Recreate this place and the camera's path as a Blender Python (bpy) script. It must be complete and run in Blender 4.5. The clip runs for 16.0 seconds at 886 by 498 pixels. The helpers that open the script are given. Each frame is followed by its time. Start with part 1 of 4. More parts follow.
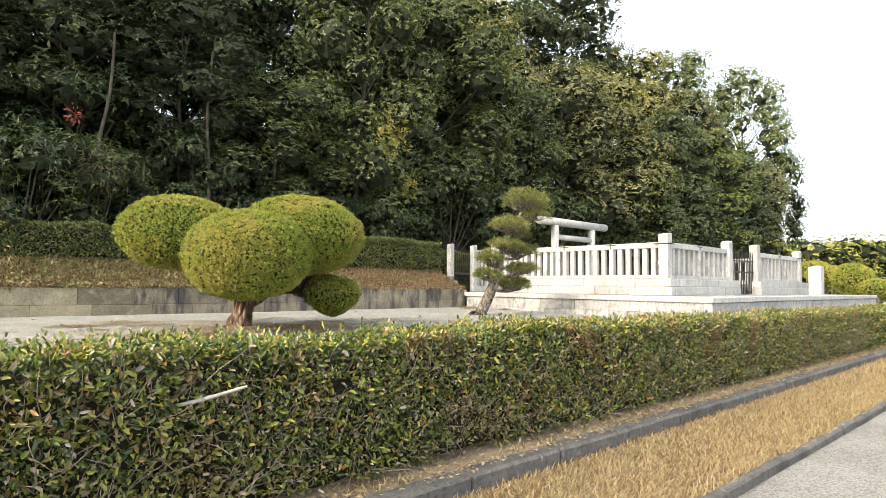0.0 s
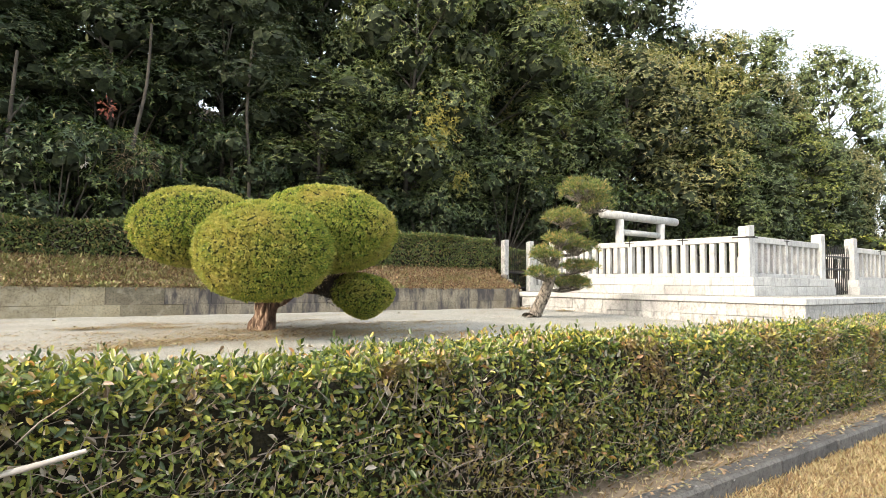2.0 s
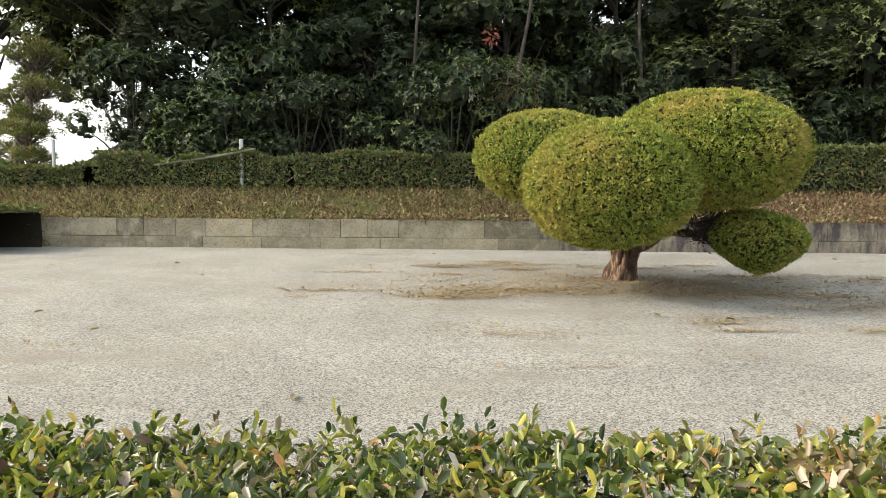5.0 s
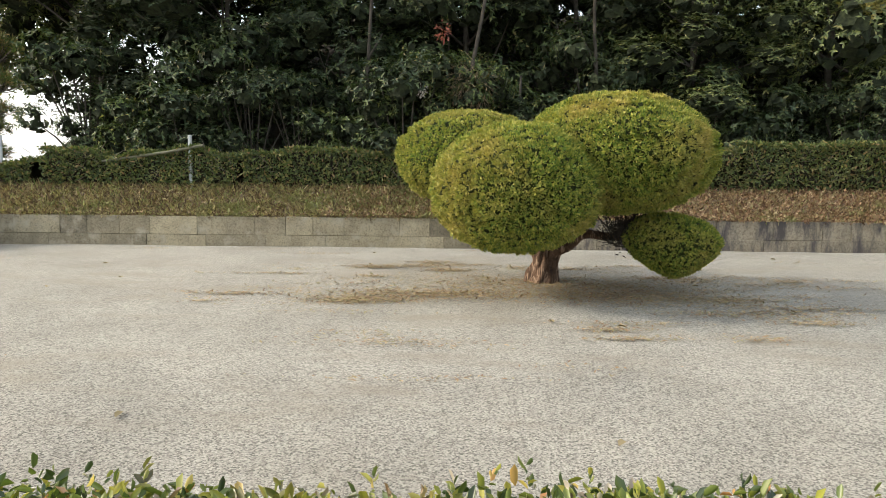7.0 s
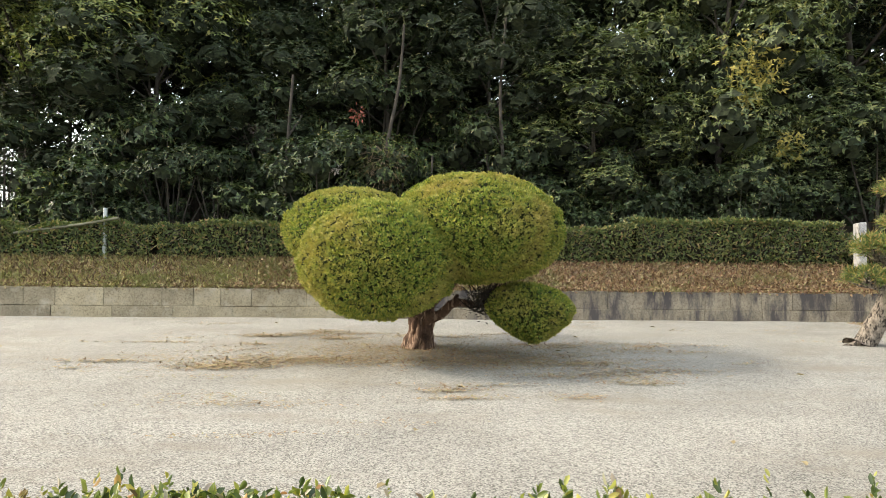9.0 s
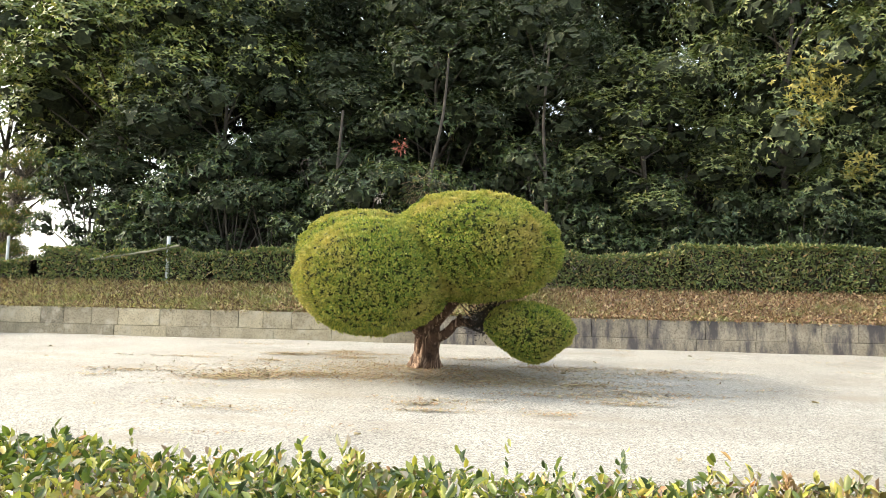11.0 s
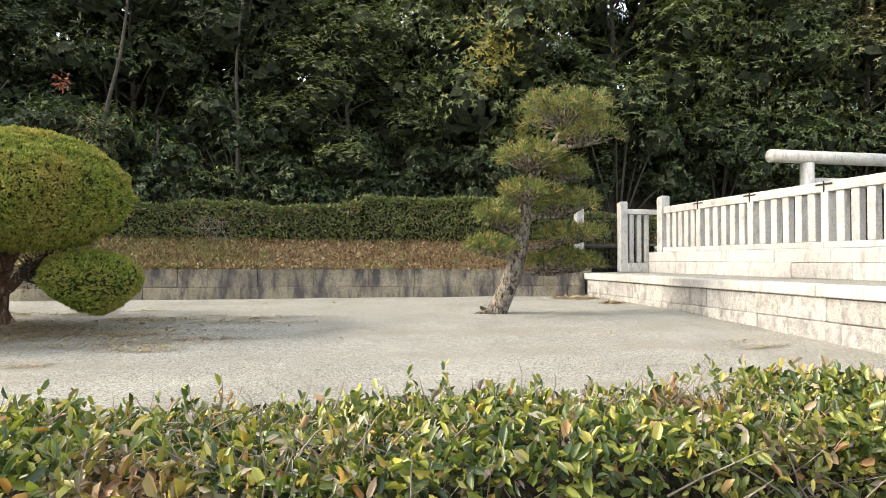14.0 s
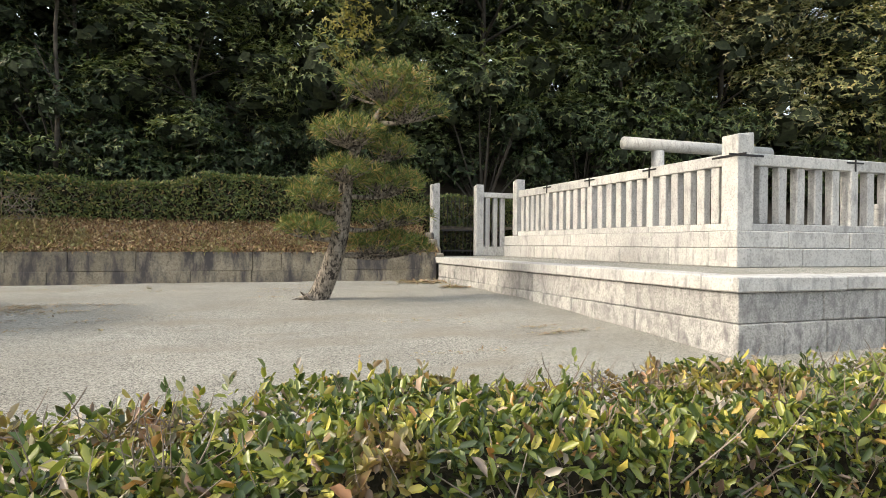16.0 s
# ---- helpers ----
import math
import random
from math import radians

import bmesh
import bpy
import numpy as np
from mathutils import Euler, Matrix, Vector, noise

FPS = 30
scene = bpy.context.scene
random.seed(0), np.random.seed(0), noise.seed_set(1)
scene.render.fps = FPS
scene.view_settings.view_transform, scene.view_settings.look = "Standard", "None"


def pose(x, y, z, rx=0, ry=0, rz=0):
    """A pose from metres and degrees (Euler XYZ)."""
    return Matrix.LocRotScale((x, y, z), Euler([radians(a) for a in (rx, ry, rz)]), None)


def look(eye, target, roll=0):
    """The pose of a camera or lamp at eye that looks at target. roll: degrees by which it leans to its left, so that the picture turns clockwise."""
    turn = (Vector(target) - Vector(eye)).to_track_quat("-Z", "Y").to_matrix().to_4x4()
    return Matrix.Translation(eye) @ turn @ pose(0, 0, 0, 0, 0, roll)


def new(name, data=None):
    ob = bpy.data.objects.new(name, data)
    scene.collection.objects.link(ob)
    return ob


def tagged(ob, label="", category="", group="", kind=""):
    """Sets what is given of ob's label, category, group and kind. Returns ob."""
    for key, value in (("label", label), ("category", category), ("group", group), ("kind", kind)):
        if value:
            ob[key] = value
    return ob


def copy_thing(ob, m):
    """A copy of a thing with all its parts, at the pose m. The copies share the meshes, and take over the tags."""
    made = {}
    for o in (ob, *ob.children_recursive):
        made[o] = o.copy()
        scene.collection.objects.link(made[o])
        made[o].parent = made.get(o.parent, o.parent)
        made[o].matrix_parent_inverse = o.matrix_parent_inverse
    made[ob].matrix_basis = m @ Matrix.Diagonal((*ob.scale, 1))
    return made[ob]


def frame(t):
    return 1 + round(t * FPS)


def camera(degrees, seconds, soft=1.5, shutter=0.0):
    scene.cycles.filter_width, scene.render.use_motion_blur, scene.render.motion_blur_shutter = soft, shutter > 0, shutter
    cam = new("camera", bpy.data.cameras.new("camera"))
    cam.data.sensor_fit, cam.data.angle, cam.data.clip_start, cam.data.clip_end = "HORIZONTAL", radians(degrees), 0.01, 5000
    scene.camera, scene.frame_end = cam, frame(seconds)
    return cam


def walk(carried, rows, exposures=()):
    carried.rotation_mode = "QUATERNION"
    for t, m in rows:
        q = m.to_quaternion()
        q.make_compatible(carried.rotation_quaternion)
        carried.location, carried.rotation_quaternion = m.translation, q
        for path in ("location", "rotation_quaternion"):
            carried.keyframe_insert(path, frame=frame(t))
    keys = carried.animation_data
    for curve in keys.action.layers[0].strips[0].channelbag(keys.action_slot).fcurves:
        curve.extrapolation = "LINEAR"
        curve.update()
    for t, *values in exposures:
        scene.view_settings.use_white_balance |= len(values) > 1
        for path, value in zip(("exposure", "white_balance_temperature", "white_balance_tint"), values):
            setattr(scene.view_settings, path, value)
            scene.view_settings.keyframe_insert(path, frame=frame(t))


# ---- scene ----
cam = camera(71.8, 16.0, soft=0.6)
PATH = [
    (0, (0.01, 0.634, 1.503), (1.384, 2.083, 1.621), 0.6),
    (0.5, (0.298, 0.812, 1.506), (1.663, 2.27, 1.619), 0.6),
    (1, (0.547, 0.839, 1.513), (1.895, 2.311, 1.632), 0.6),
    (1.5, (0.854, 1.037, 1.527), (2.156, 2.551, 1.641), 0.7),
    (2, (1.173, 1.362, 1.522), (2.388, 2.946, 1.633), 0.6),
    (2.5, (1.467, 1.655, 1.573), (2.56, 3.326, 1.68), 0.5),
    (3, (1.743, 2.017, 1.551), (2.656, 3.796, 1.577), 0.4),
    (3.5, (1.973, 2.257, 1.536), (2.688, 4.122, 1.446), 0.2),
    (4, (2.276, 2.495, 1.556), (2.636, 4.457, 1.413), 0.7),
    (4.5, (2.554, 2.773, 1.657), (2.614, 4.767, 1.507), 0.5),
    (6.8, (3.716, 2.998, 1.922), (3.547, 4.981, 1.725), 0.2),
    (7, (3.816, 2.991, 1.911), (3.769, 4.981, 1.723), 0.5),
    (7.5, (4.064, 2.877, 1.911), (4.282, 4.857, 1.738), 0.6),
    (8, (4.306, 2.697, 1.928), (4.518, 4.68, 1.773), 0.6),
    (8.5, (4.638, 2.631, 1.937), (4.82, 4.622, 1.897), 0.6),
    (9, (4.923, 2.486, 1.894), (5.004, 4.484, 1.946), 0.6),
    (11.3, (6.355, 2.454, 1.65), (6.125, 4.433, 1.822), 1.0),
    (11.5, (6.563, 2.418, 1.645), (6.325, 4.397, 1.819), 0.9),
    (12, (7.079, 2.447, 1.636), (6.856, 4.426, 1.82), 0.7),
    (12.5, (7.554, 2.322, 1.597), (7.348, 4.304, 1.776), 0.8),
    (13, (8.071, 2.371, 1.608), (7.887, 4.355, 1.786), 0.7),
    (13.5, (8.628, 2.346, 1.577), (8.587, 4.338, 1.748), 0.7),
    (14, (9.101, 2.397, 1.561), (9.477, 4.361, 1.597), 0.1),
    (14.5, (9.386, 2.409, 1.564), (10.064, 4.291, 1.587), 0.2),
    (15, (9.696, 2.453, 1.559), (10.395, 4.327, 1.562), 0.4),
    (15.5, (10.079, 2.578, 1.574), (10.766, 4.456, 1.571), 0.5),
    (16, (10.437, 2.565, 1.559), (11.104, 4.45, 1.542), 0.4),
]
EXPOSURES = [(0, 1.00), (3, 1.10), (3.6, 1.10), (4.1, 0.95), (4.5, 0.80), (7, 0.60), (8, 0.70), (9, 0.90), (11.3, 1.43), (12.5, 1.53), (13.4, 1.43), (14, 0.95), (14.5, 0.65), (16, 0.53)]
walk(cam, [(t, look(eye, target, roll)) for t, eye, target, roll in PATH], EXPOSURES)

# ---- world, sun, exposure ----
world = bpy.data.worlds.new("sky")
scene.world = world
world.use_nodes = True
SUN_EL, SUN_AZ = 33.0, 174.0          # the sun stands low over -x, a little towards the path
wn = world.node_tree.nodes
wl = world.node_tree.links
sky = wn.new("ShaderNodeTexSky")
sky.sky_type = "NISHITA"
sky.sun_disc = False
sky.sun_elevation = radians(SUN_EL)
sky.sun_rotation = radians(90 - SUN_AZ)
sky.dust_density = 7.0
sky.air_density = 1.0
sky.ozone_density = 0.6
haze = wn.new("ShaderNodeMix")          # a thin bright haze over the whole sky
haze.data_type, haze.blend_type = "RGBA", "ADD"
haze.inputs[0].default_value = 1.0
haze.inputs[7].default_value = (4.3, 4.5, 4.68, 1)
wl.new(sky.outputs[0], haze.inputs[6])
wl.new(haze.outputs[2], wn["Background"].inputs["Color"])
wn["Background"].inputs["Strength"].default_value = 0.15
sun_data = bpy.data.lights.new("sun", "SUN")
sun_data.energy = 1.6
sun_data.angle = radians(4.0)
sun_data.color = (1.0, 0.93, 0.81)
sun = new("sun", sun_data)
SUN_DIR = Vector((math.cos(radians(SUN_AZ)) * math.cos(radians(SUN_EL)), -math.sin(radians(SUN_AZ)) * math.cos(radians(SUN_EL)), math.sin(radians(SUN_EL))))
sun.matrix_world = look(SUN_DIR * 60, (0, 0, 0))

# ---- materials ----
rng = np.random.default_rng(7)


def node_mat(name):
    m = bpy.data.materials.new(name)
    m.use_nodes = True
    return m, m.node_tree.nodes, m.node_tree.links, m.node_tree.nodes["Principled BSDF"]


def ramp(nodes, stops):
    r = nodes.new("ShaderNodeValToRGB")
    e = r.color_ramp.elements
    while len(e) < len(stops):
        e.new(0.5)
    for el, (p, c) in zip(e, stops):
        el.position, el.color = p, (*c, 1)
    return r


def coords(nodes, links, scale=(1, 1, 1)):
    tc = nodes.new("ShaderNodeTexCoord")
    mp = nodes.new("ShaderNodeMapping")
    mp.inputs["Scale"].default_value = scale
    links.new(tc.outputs["Object"], mp.inputs["Vector"])
    return mp.outputs[0]


def noise_tex(nodes, links, vec, scale, detail=4, rough=0.6):
    n = nodes.new("ShaderNodeTexNoise")
    n.inputs["Scale"].default_value, n.inputs["Detail"].default_value, n.inputs["Roughness"].default_value = scale, detail, rough
    links.new(vec, n.inputs["Vector"])
    return n


def mix(nodes, links, kind, fac, a, b):
    m = nodes.new("ShaderNodeMix")
    m.data_type, m.blend_type = "RGBA", kind
    for sock, v in ((m.inputs[0], fac), (m.inputs[6], a), (m.inputs[7], b)):
        if isinstance(v, (int, float)):
            sock.default_value = v
        elif isinstance(v, tuple):
            sock.default_value = (*v, 1)
        else:
            links.new(v, sock)
    return m.outputs[2]


def surface_mat(name, stops, scale, rough=0.8, bump=0.3, bump_scale=60, stain=None, stain_scale=(1, 1, 1), stain_at=(0.5, 0.7), metal=0.0, vary=0.0, speckle=0.0, speckle_scale=120, grit=0.0, grit_scale=28):
    """A mineral or wooden surface: blotches, stains with a shape of their own, grain and relief."""
    m, n, l, b = node_mat(name)
    vec = coords(n, l)
    base = noise_tex(n, l, vec, scale, 6)
    r = ramp(n, stops)
    l.new(base.outputs[0], r.inputs[0])
    col = r.outputs[0]
    if vary:
        info = n.new("ShaderNodeObjectInfo")
        vr = ramp(n, [(0, (1 - vary, 1 - vary, 1 - vary)), (1, (1 + vary * 0.6, 1 + vary * 0.6, 1 + vary * 0.5))])
        l.new(info.outputs["Random"], vr.inputs[0])
        col = mix(n, l, "MULTIPLY", 1.0, col, vr.outputs[0])
    if speckle:
        v = n.new("ShaderNodeTexVoronoi")
        v.inputs["Scale"].default_value = speckle_scale
        l.new(vec, v.inputs["Vector"])
        sr = ramp(n, [(0.0, (1 - speckle,) * 3), (0.5, (1, 1, 1)), (1.0, (1 + speckle * 0.7,) * 3)])
        sep = n.new("ShaderNodeSeparateColor")
        l.new(v.outputs["Color"], sep.inputs[0])
        l.new(sep.outputs[0], sr.inputs[0])
        col = mix(n, l, "MULTIPLY", 1.0, col, sr.outputs[0])
    if grit:
        gn = noise_tex(n, l, vec, grit_scale, 8, 0.78)
        gr = ramp(n, [(0.36, (1 - grit,) * 3), (0.50, (1, 1, 1)), (0.68, (1 + grit * 0.25,) * 3)])
        l.new(gn.outputs[0], gr.inputs[0])
        col = mix(n, l, "MULTIPLY", 1.0, col, gr.outputs[0])
    if stain:
        sv = coords(n, l, stain_scale)
        sn = noise_tex(n, l, sv, 1.0, 7, 0.65)
        sr = ramp(n, [(stain_at[0], (0, 0, 0)), (stain_at[1], (1, 1, 1))])
        l.new(sn.outputs[0], sr.inputs[0])
        col = mix(n, l, "MIX", sr.outputs[0], col, stain)
    l.new(col, b.inputs["Base Color"])
    b.inputs["Roughness"].default_value, b.inputs["Metallic"].default_value = rough, metal
    b.inputs["Specular IOR Level"].default_value = 0.3
    fine = noise_tex(n, l, vec, bump_scale, 5, 0.7)
    bp = n.new("ShaderNodeBump")
    bp.inputs["Strength"].default_value, bp.inputs["Distance"].default_value = bump, 0.02
    l.new(fine.outputs[0], bp.inputs["Height"])
    l.new(bp.outputs[0], b.inputs["Normal"])
    return m


def leaf_mat(name, stops, rough=0.5, through_light=0.25, patch=None, patch_scale=0.6, patch_at=(0.5, 0.65), tone=0.0, spec=0.4):
    """Foliage: every leaf takes its own tone; patches of another growth run over it."""
    m, n, l, b = node_mat(name)
    geo = n.new("ShaderNodeNewGeometry")
    r = ramp(n, stops)
    l.new(geo.outputs["Random Per Island"], r.inputs[0])
    col = r.outputs[0]
    if patch:
        vec = coords(n, l)
        pn = noise_tex(n, l, vec, patch_scale, 7, 0.68)
        pr = ramp(n, [(patch_at[0], (0, 0, 0)), (patch_at[1], (1, 1, 1))])
        l.new(pn.outputs[0], pr.inputs[0])
        col = mix(n, l, "MIX", pr.outputs[0], col, patch)
    if tone:
        info = n.new("ShaderNodeObjectInfo")
        vr = ramp(n, [(0, (1 - tone, 1 - tone, 1 - tone)), (0.5, (1, 1, 1)), (1, (1 + tone * 1.3, 1 + tone, 1 - tone * 0.3))])
        l.new(info.outputs["Random"], vr.inputs[0])
        col = mix(n, l, "MULTIPLY", 1.0, col, vr.outputs[0])
    l.new(col, b.inputs["Base Color"])
    b.inputs["Roughness"].default_value = rough
    b.inputs["Specular IOR Level"].default_value = spec
    tr = n.new("ShaderNodeBsdfTranslucent")
    l.new(mix(n, l, "MULTIPLY", 1.0, col, (1.0, 1.15, 0.5)), tr.inputs["Color"])
    ms = n.new("ShaderNodeMixShader")
    ms.inputs[0].default_value = through_light
    l.new(b.outputs[0], ms.inputs[1])
    l.new(tr.outputs[0], ms.inputs[2])
    l.new(ms.outputs[0], n["Material Output"].inputs["Surface"])
    return m


GRAVEL = surface_mat("pale_gravel", [(0.3, (0.262, 0.254, 0.218)), (0.6, (0.335, 0.326, 0.282))], 0.9, 0.95, 1.0, 90, stain=(0.25, 0.228, 0.18), stain_scale=(0.5, 1.6, 1), stain_at=(0.52, 0.76), speckle=0.62, speckle_scale=105, grit=0.22, grit_scale=150)
PATH_GRAVEL = surface_mat("path_gravel", [(0.3, (0.22, 0.21, 0.183)), (0.6, (0.285, 0.273, 0.24))], 1.2, 0.95, 1.0, 90, speckle=0.5, speckle_scale=90, grit=0.16, grit_scale=130)
SOIL = surface_mat("dry_soil", [(0.3, (0.16, 0.12, 0.08)), (0.7, (0.27, 0.21, 0.14))], 3, 0.95, 0.6, 40)
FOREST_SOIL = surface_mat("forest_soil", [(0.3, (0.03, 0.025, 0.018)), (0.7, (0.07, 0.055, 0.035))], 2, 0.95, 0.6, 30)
MEADOW = surface_mat("far_ground", [(0.3, (0.16, 0.14, 0.07)), (0.7, (0.24, 0.21, 0.12))], 0.3, 0.95, 0.4, 8)
WHITE_STONE = surface_mat("pale_granite", [(0.3, (0.39, 0.385, 0.362)), (0.65, (0.49, 0.484, 0.458))], 2.5, 0.75, 0.5, 60, stain=(0.22, 0.216, 0.208), stain_scale=(9, 9, 3.2), stain_at=(0.51, 0.72), vary=0.12, speckle=0.12, speckle_scale=160, grit=0.42, grit_scale=34)
ROUGH_STONE = surface_mat("stained_granite", [(0.3, (0.37, 0.364, 0.342)), (0.65, (0.475, 0.467, 0.440))], 2.5, 0.85, 0.9, 45, stain=(0.18, 0.177, 0.172), stain_scale=(10, 10, 5.5), stain_at=(0.46, 0.68), vary=0.14, speckle=0.2, speckle_scale=110, grit=0.55, grit_scale=44)
WALL_STONE = surface_mat("weathered_wall_stone", [(0.3, (0.22, 0.188, 0.135)), (0.65, (0.33, 0.29, 0.215))], 2.2, 0.9, 0.9, 50, stain=(0.075, 0.068, 0.066), stain_scale=(4.5, 4.5, 1.3), stain_at=(0.43, 0.60), vary=0.2, speckle=0.15, speckle_scale=120, grit=0.5, grit_scale=26)
WALL_STONE_PALE = surface_mat("lichened_wall_stone", [(0.3, (0.215, 0.185, 0.125)), (0.65, (0.33, 0.29, 0.20))], 2.6, 0.9, 0.9, 50, stain=(0.36, 0.33, 0.25), stain_scale=(3, 3, 3), stain_at=(0.52, 0.70), vary=0.38, speckle=0.15, speckle_scale=120, grit=0.5, grit_scale=26)
KERB_STONE = surface_mat("dark_kerb_stone", [(0.3, (0.08, 0.077, 0.072)), (0.65, (0.15, 0.143, 0.132))], 4, 0.9, 0.9, 60, stain=(0.38, 0.37, 0.35), stain_scale=(14, 14, 14), stain_at=(0.66, 0.71), vary=0.15, grit=0.5, grit_scale=30)
IRON = surface_mat("black_iron", [(0.3, (0.012, 0.012, 0.013)), (0.7, (0.03, 0.028, 0.027))], 20, 0.5, 0.15, 90, metal=0.3)
BARK_RED = surface_mat("stringy_red_bark", [(0.3, (0.03, 0.018, 0.012)), (0.6, (0.14, 0.085, 0.056))], 7, 0.9, 1.0, 30, stain=(0.36, 0.26, 0.185), stain_scale=(26, 26, 1.6), stain_at=(0.53, 0.62), grit=0.4, grit_scale=30)
BARK_PINE = surface_mat("scaly_pine_bark", [(0.3, (0.085, 0.072, 0.056)), (0.6, (0.27, 0.235, 0.19))], 14, 0.95, 1.0, 26, stain=(0.03, 0.025, 0.02), stain_scale=(26, 26, 11), stain_at=(0.5, 0.58), grit=0.4, grit_scale=30)
BARK_GREY = surface_mat("grey_bark", [(0.3, (0.032, 0.028, 0.022)), (0.7, (0.085, 0.074, 0.058))], 5, 0.95, 0.6, 30)
TWIG = surface_mat("grey_twigs", [(0.3, (0.12, 0.09, 0.065)), (0.7, (0.30, 0.26, 0.21))], 9, 0.9, 0.3, 60)
# Dead wood, blackened further to paint the shade under the upper dome.
DEAD_TWIG = surface_mat("dead_twigs_painted_shade", [(0.3, (0.016, 0.013, 0.010)), (0.7, (0.05, 0.042, 0.030))], 12, 0.95, 0.3, 40)
PALE_WOOD = surface_mat("bleached_branch", [(0.3, (0.30, 0.27, 0.235)), (0.7, (0.47, 0.44, 0.39))], 9, 0.85, 0.3, 60)
PIPE = surface_mat("galvanised_pipe", [(0.3, (0.40, 0.43, 0.42)), (0.7, (0.52, 0.55, 0.54))], 6, 0.5, 0.1, 60, metal=0.4)
BAMBOO = surface_mat("old_bamboo", [(0.3, (0.10, 0.10, 0.06)), (0.7, (0.17, 0.165, 0.11))], 6, 0.7, 0.2, 60)
ROOF_TILE = surface_mat("grey_roof_tile", [(0.3, (0.06, 0.06, 0.065)), (0.7, (0.12, 0.12, 0.125))], 6, 0.6, 0.3, 60)
PLASTER = surface_mat("cream_plaster", [(0.3, (0.48, 0.44, 0.36)), (0.7, (0.58, 0.54, 0.46))], 2, 0.9, 0.2, 40)

HEDGE_LEAF = leaf_mat("hedge_leaf", [(0.0, (0.031, 0.052, 0.018)), (0.26, (0.074, 0.109, 0.029)), (0.52, (0.158, 0.193, 0.039)), (0.75, (0.294, 0.299, 0.057)), (0.85, (0.460, 0.405, 0.087)), (0.90, (0.386, 0.184, 0.064)), (0.94, (0.506, 0.460, 0.368)), (1.0, (0.129, 0.074, 0.051))], 0.34, 0.24, patch=(0.27, 0.14, 0.08), patch_scale=1.7, patch_at=(0.55, 0.70), spec=0.5)
BACK_HEDGE_LEAF = leaf_mat("back_hedge_leaf", [(0, (0.045, 0.068, 0.022)), (0.6, (0.125, 0.165, 0.046)), (0.9, (0.24, 0.23, 0.075)), (1, (0.33, 0.20, 0.10))], 0.5, 0.2, patch=(0.15, 0.115, 0.055), patch_scale=1.1, patch_at=(0.55, 0.75))
# Near black: the shade between hedge leaves is put into this colour.
CORE = surface_mat("painted_hedge_shade", [(0.35, (0.010, 0.009, 0.005)), (0.7, (0.045, 0.038, 0.02))], 45, 0.95, 0.6, 40)
# Dark green that stands for the shade deep inside crowns and shrubs.
CROWN_CORE = surface_mat("painted_crown_shade", [(0.35, (0.010, 0.014, 0.007)), (0.7, (0.040, 0.052, 0.022))], 9, 0.95, 1.0, 12)
# Body colour of the domes, darkened to paint shade in their crevices.
DOME_CORE = surface_mat("painted_crevice_shade", [(0.3, (0.012, 0.018, 0.005)), (0.7, (0.04, 0.052, 0.010))], 22, 0.95, 0.9, 45)
TOPIARY_LEAF = leaf_mat("juniper_sprigs", [(0.0, (0.07, 0.130, 0.018)), (0.4, (0.17, 0.235, 0.030)), (0.75, (0.31, 0.315, 0.048)), (1.0, (0.45, 0.40, 0.09))], 0.65, 0.15, patch=(0.44, 0.33, 0.10), patch_scale=1.5, patch_at=(0.46, 0.78))
PINE_NEEDLE = leaf_mat("pine_needles", [(0.0, (0.040, 0.072, 0.018)), (0.5, (0.105, 0.145, 0.030)), (0.8, (0.23, 0.225, 0.055)), (0.93, (0.38, 0.25, 0.10)), (1.0, (0.36, 0.2, 0.08))], 0.5, 0.15)
FOREST_LEAF = leaf_mat("broadleaf_foliage", [(0, (0.036, 0.058, 0.026)), (0.5, (0.079, 0.115, 0.046)), (0.85, (0.144, 0.182, 0.072)), (1, (0.252, 0.252, 0.120))], 0.42, 0.2, tone=0.25, spec=0.45)
FOREST_LEAF_WARM = leaf_mat("broadleaf_foliage_warm", [(0, (0.058, 0.085, 0.028)), (0.5, (0.118, 0.155, 0.050)), (0.85, (0.200, 0.225, 0.072)), (1, (0.32, 0.29, 0.10))], 0.42, 0.22, tone=0.2, spec=0.42)
FOREST_LEAF_BROWN = leaf_mat("broadleaf_foliage_olive", [(0, (0.084, 0.102, 0.043)), (0.5, (0.180, 0.190, 0.079)), (0.85, (0.282, 0.258, 0.114)), (1, (0.396, 0.300, 0.144))], 0.45, 0.2, tone=0.2, spec=0.4)
# Darker leaf copy: shade of the wood's dark end put into its colour.
FOREST_LEAF_SHADE = leaf_mat("shade_tinted_foliage", [(0, (0.020, 0.031, 0.016)), (0.5, (0.036, 0.054, 0.025)), (0.88, (0.068, 0.090, 0.038)), (1, (0.153, 0.144, 0.072))], 0.55, 0.15, tone=0.25, spec=0.22)
YELLOW_LEAF = leaf_mat("yellowing_leaves", [(0, (0.13, 0.14, 0.035)), (0.6, (0.26, 0.22, 0.045)), (1, (0.36, 0.30, 0.07))], 0.5, 0.25)
SHRUB_LEAF = leaf_mat("shrub_foliage", [(0, (0.024, 0.042, 0.020)), (0.6, (0.050, 0.080, 0.031)), (0.92, (0.11, 0.14, 0.048)), (1, (0.24, 0.20, 0.10))], 0.5, 0.18, tone=0.3, spec=0.3)
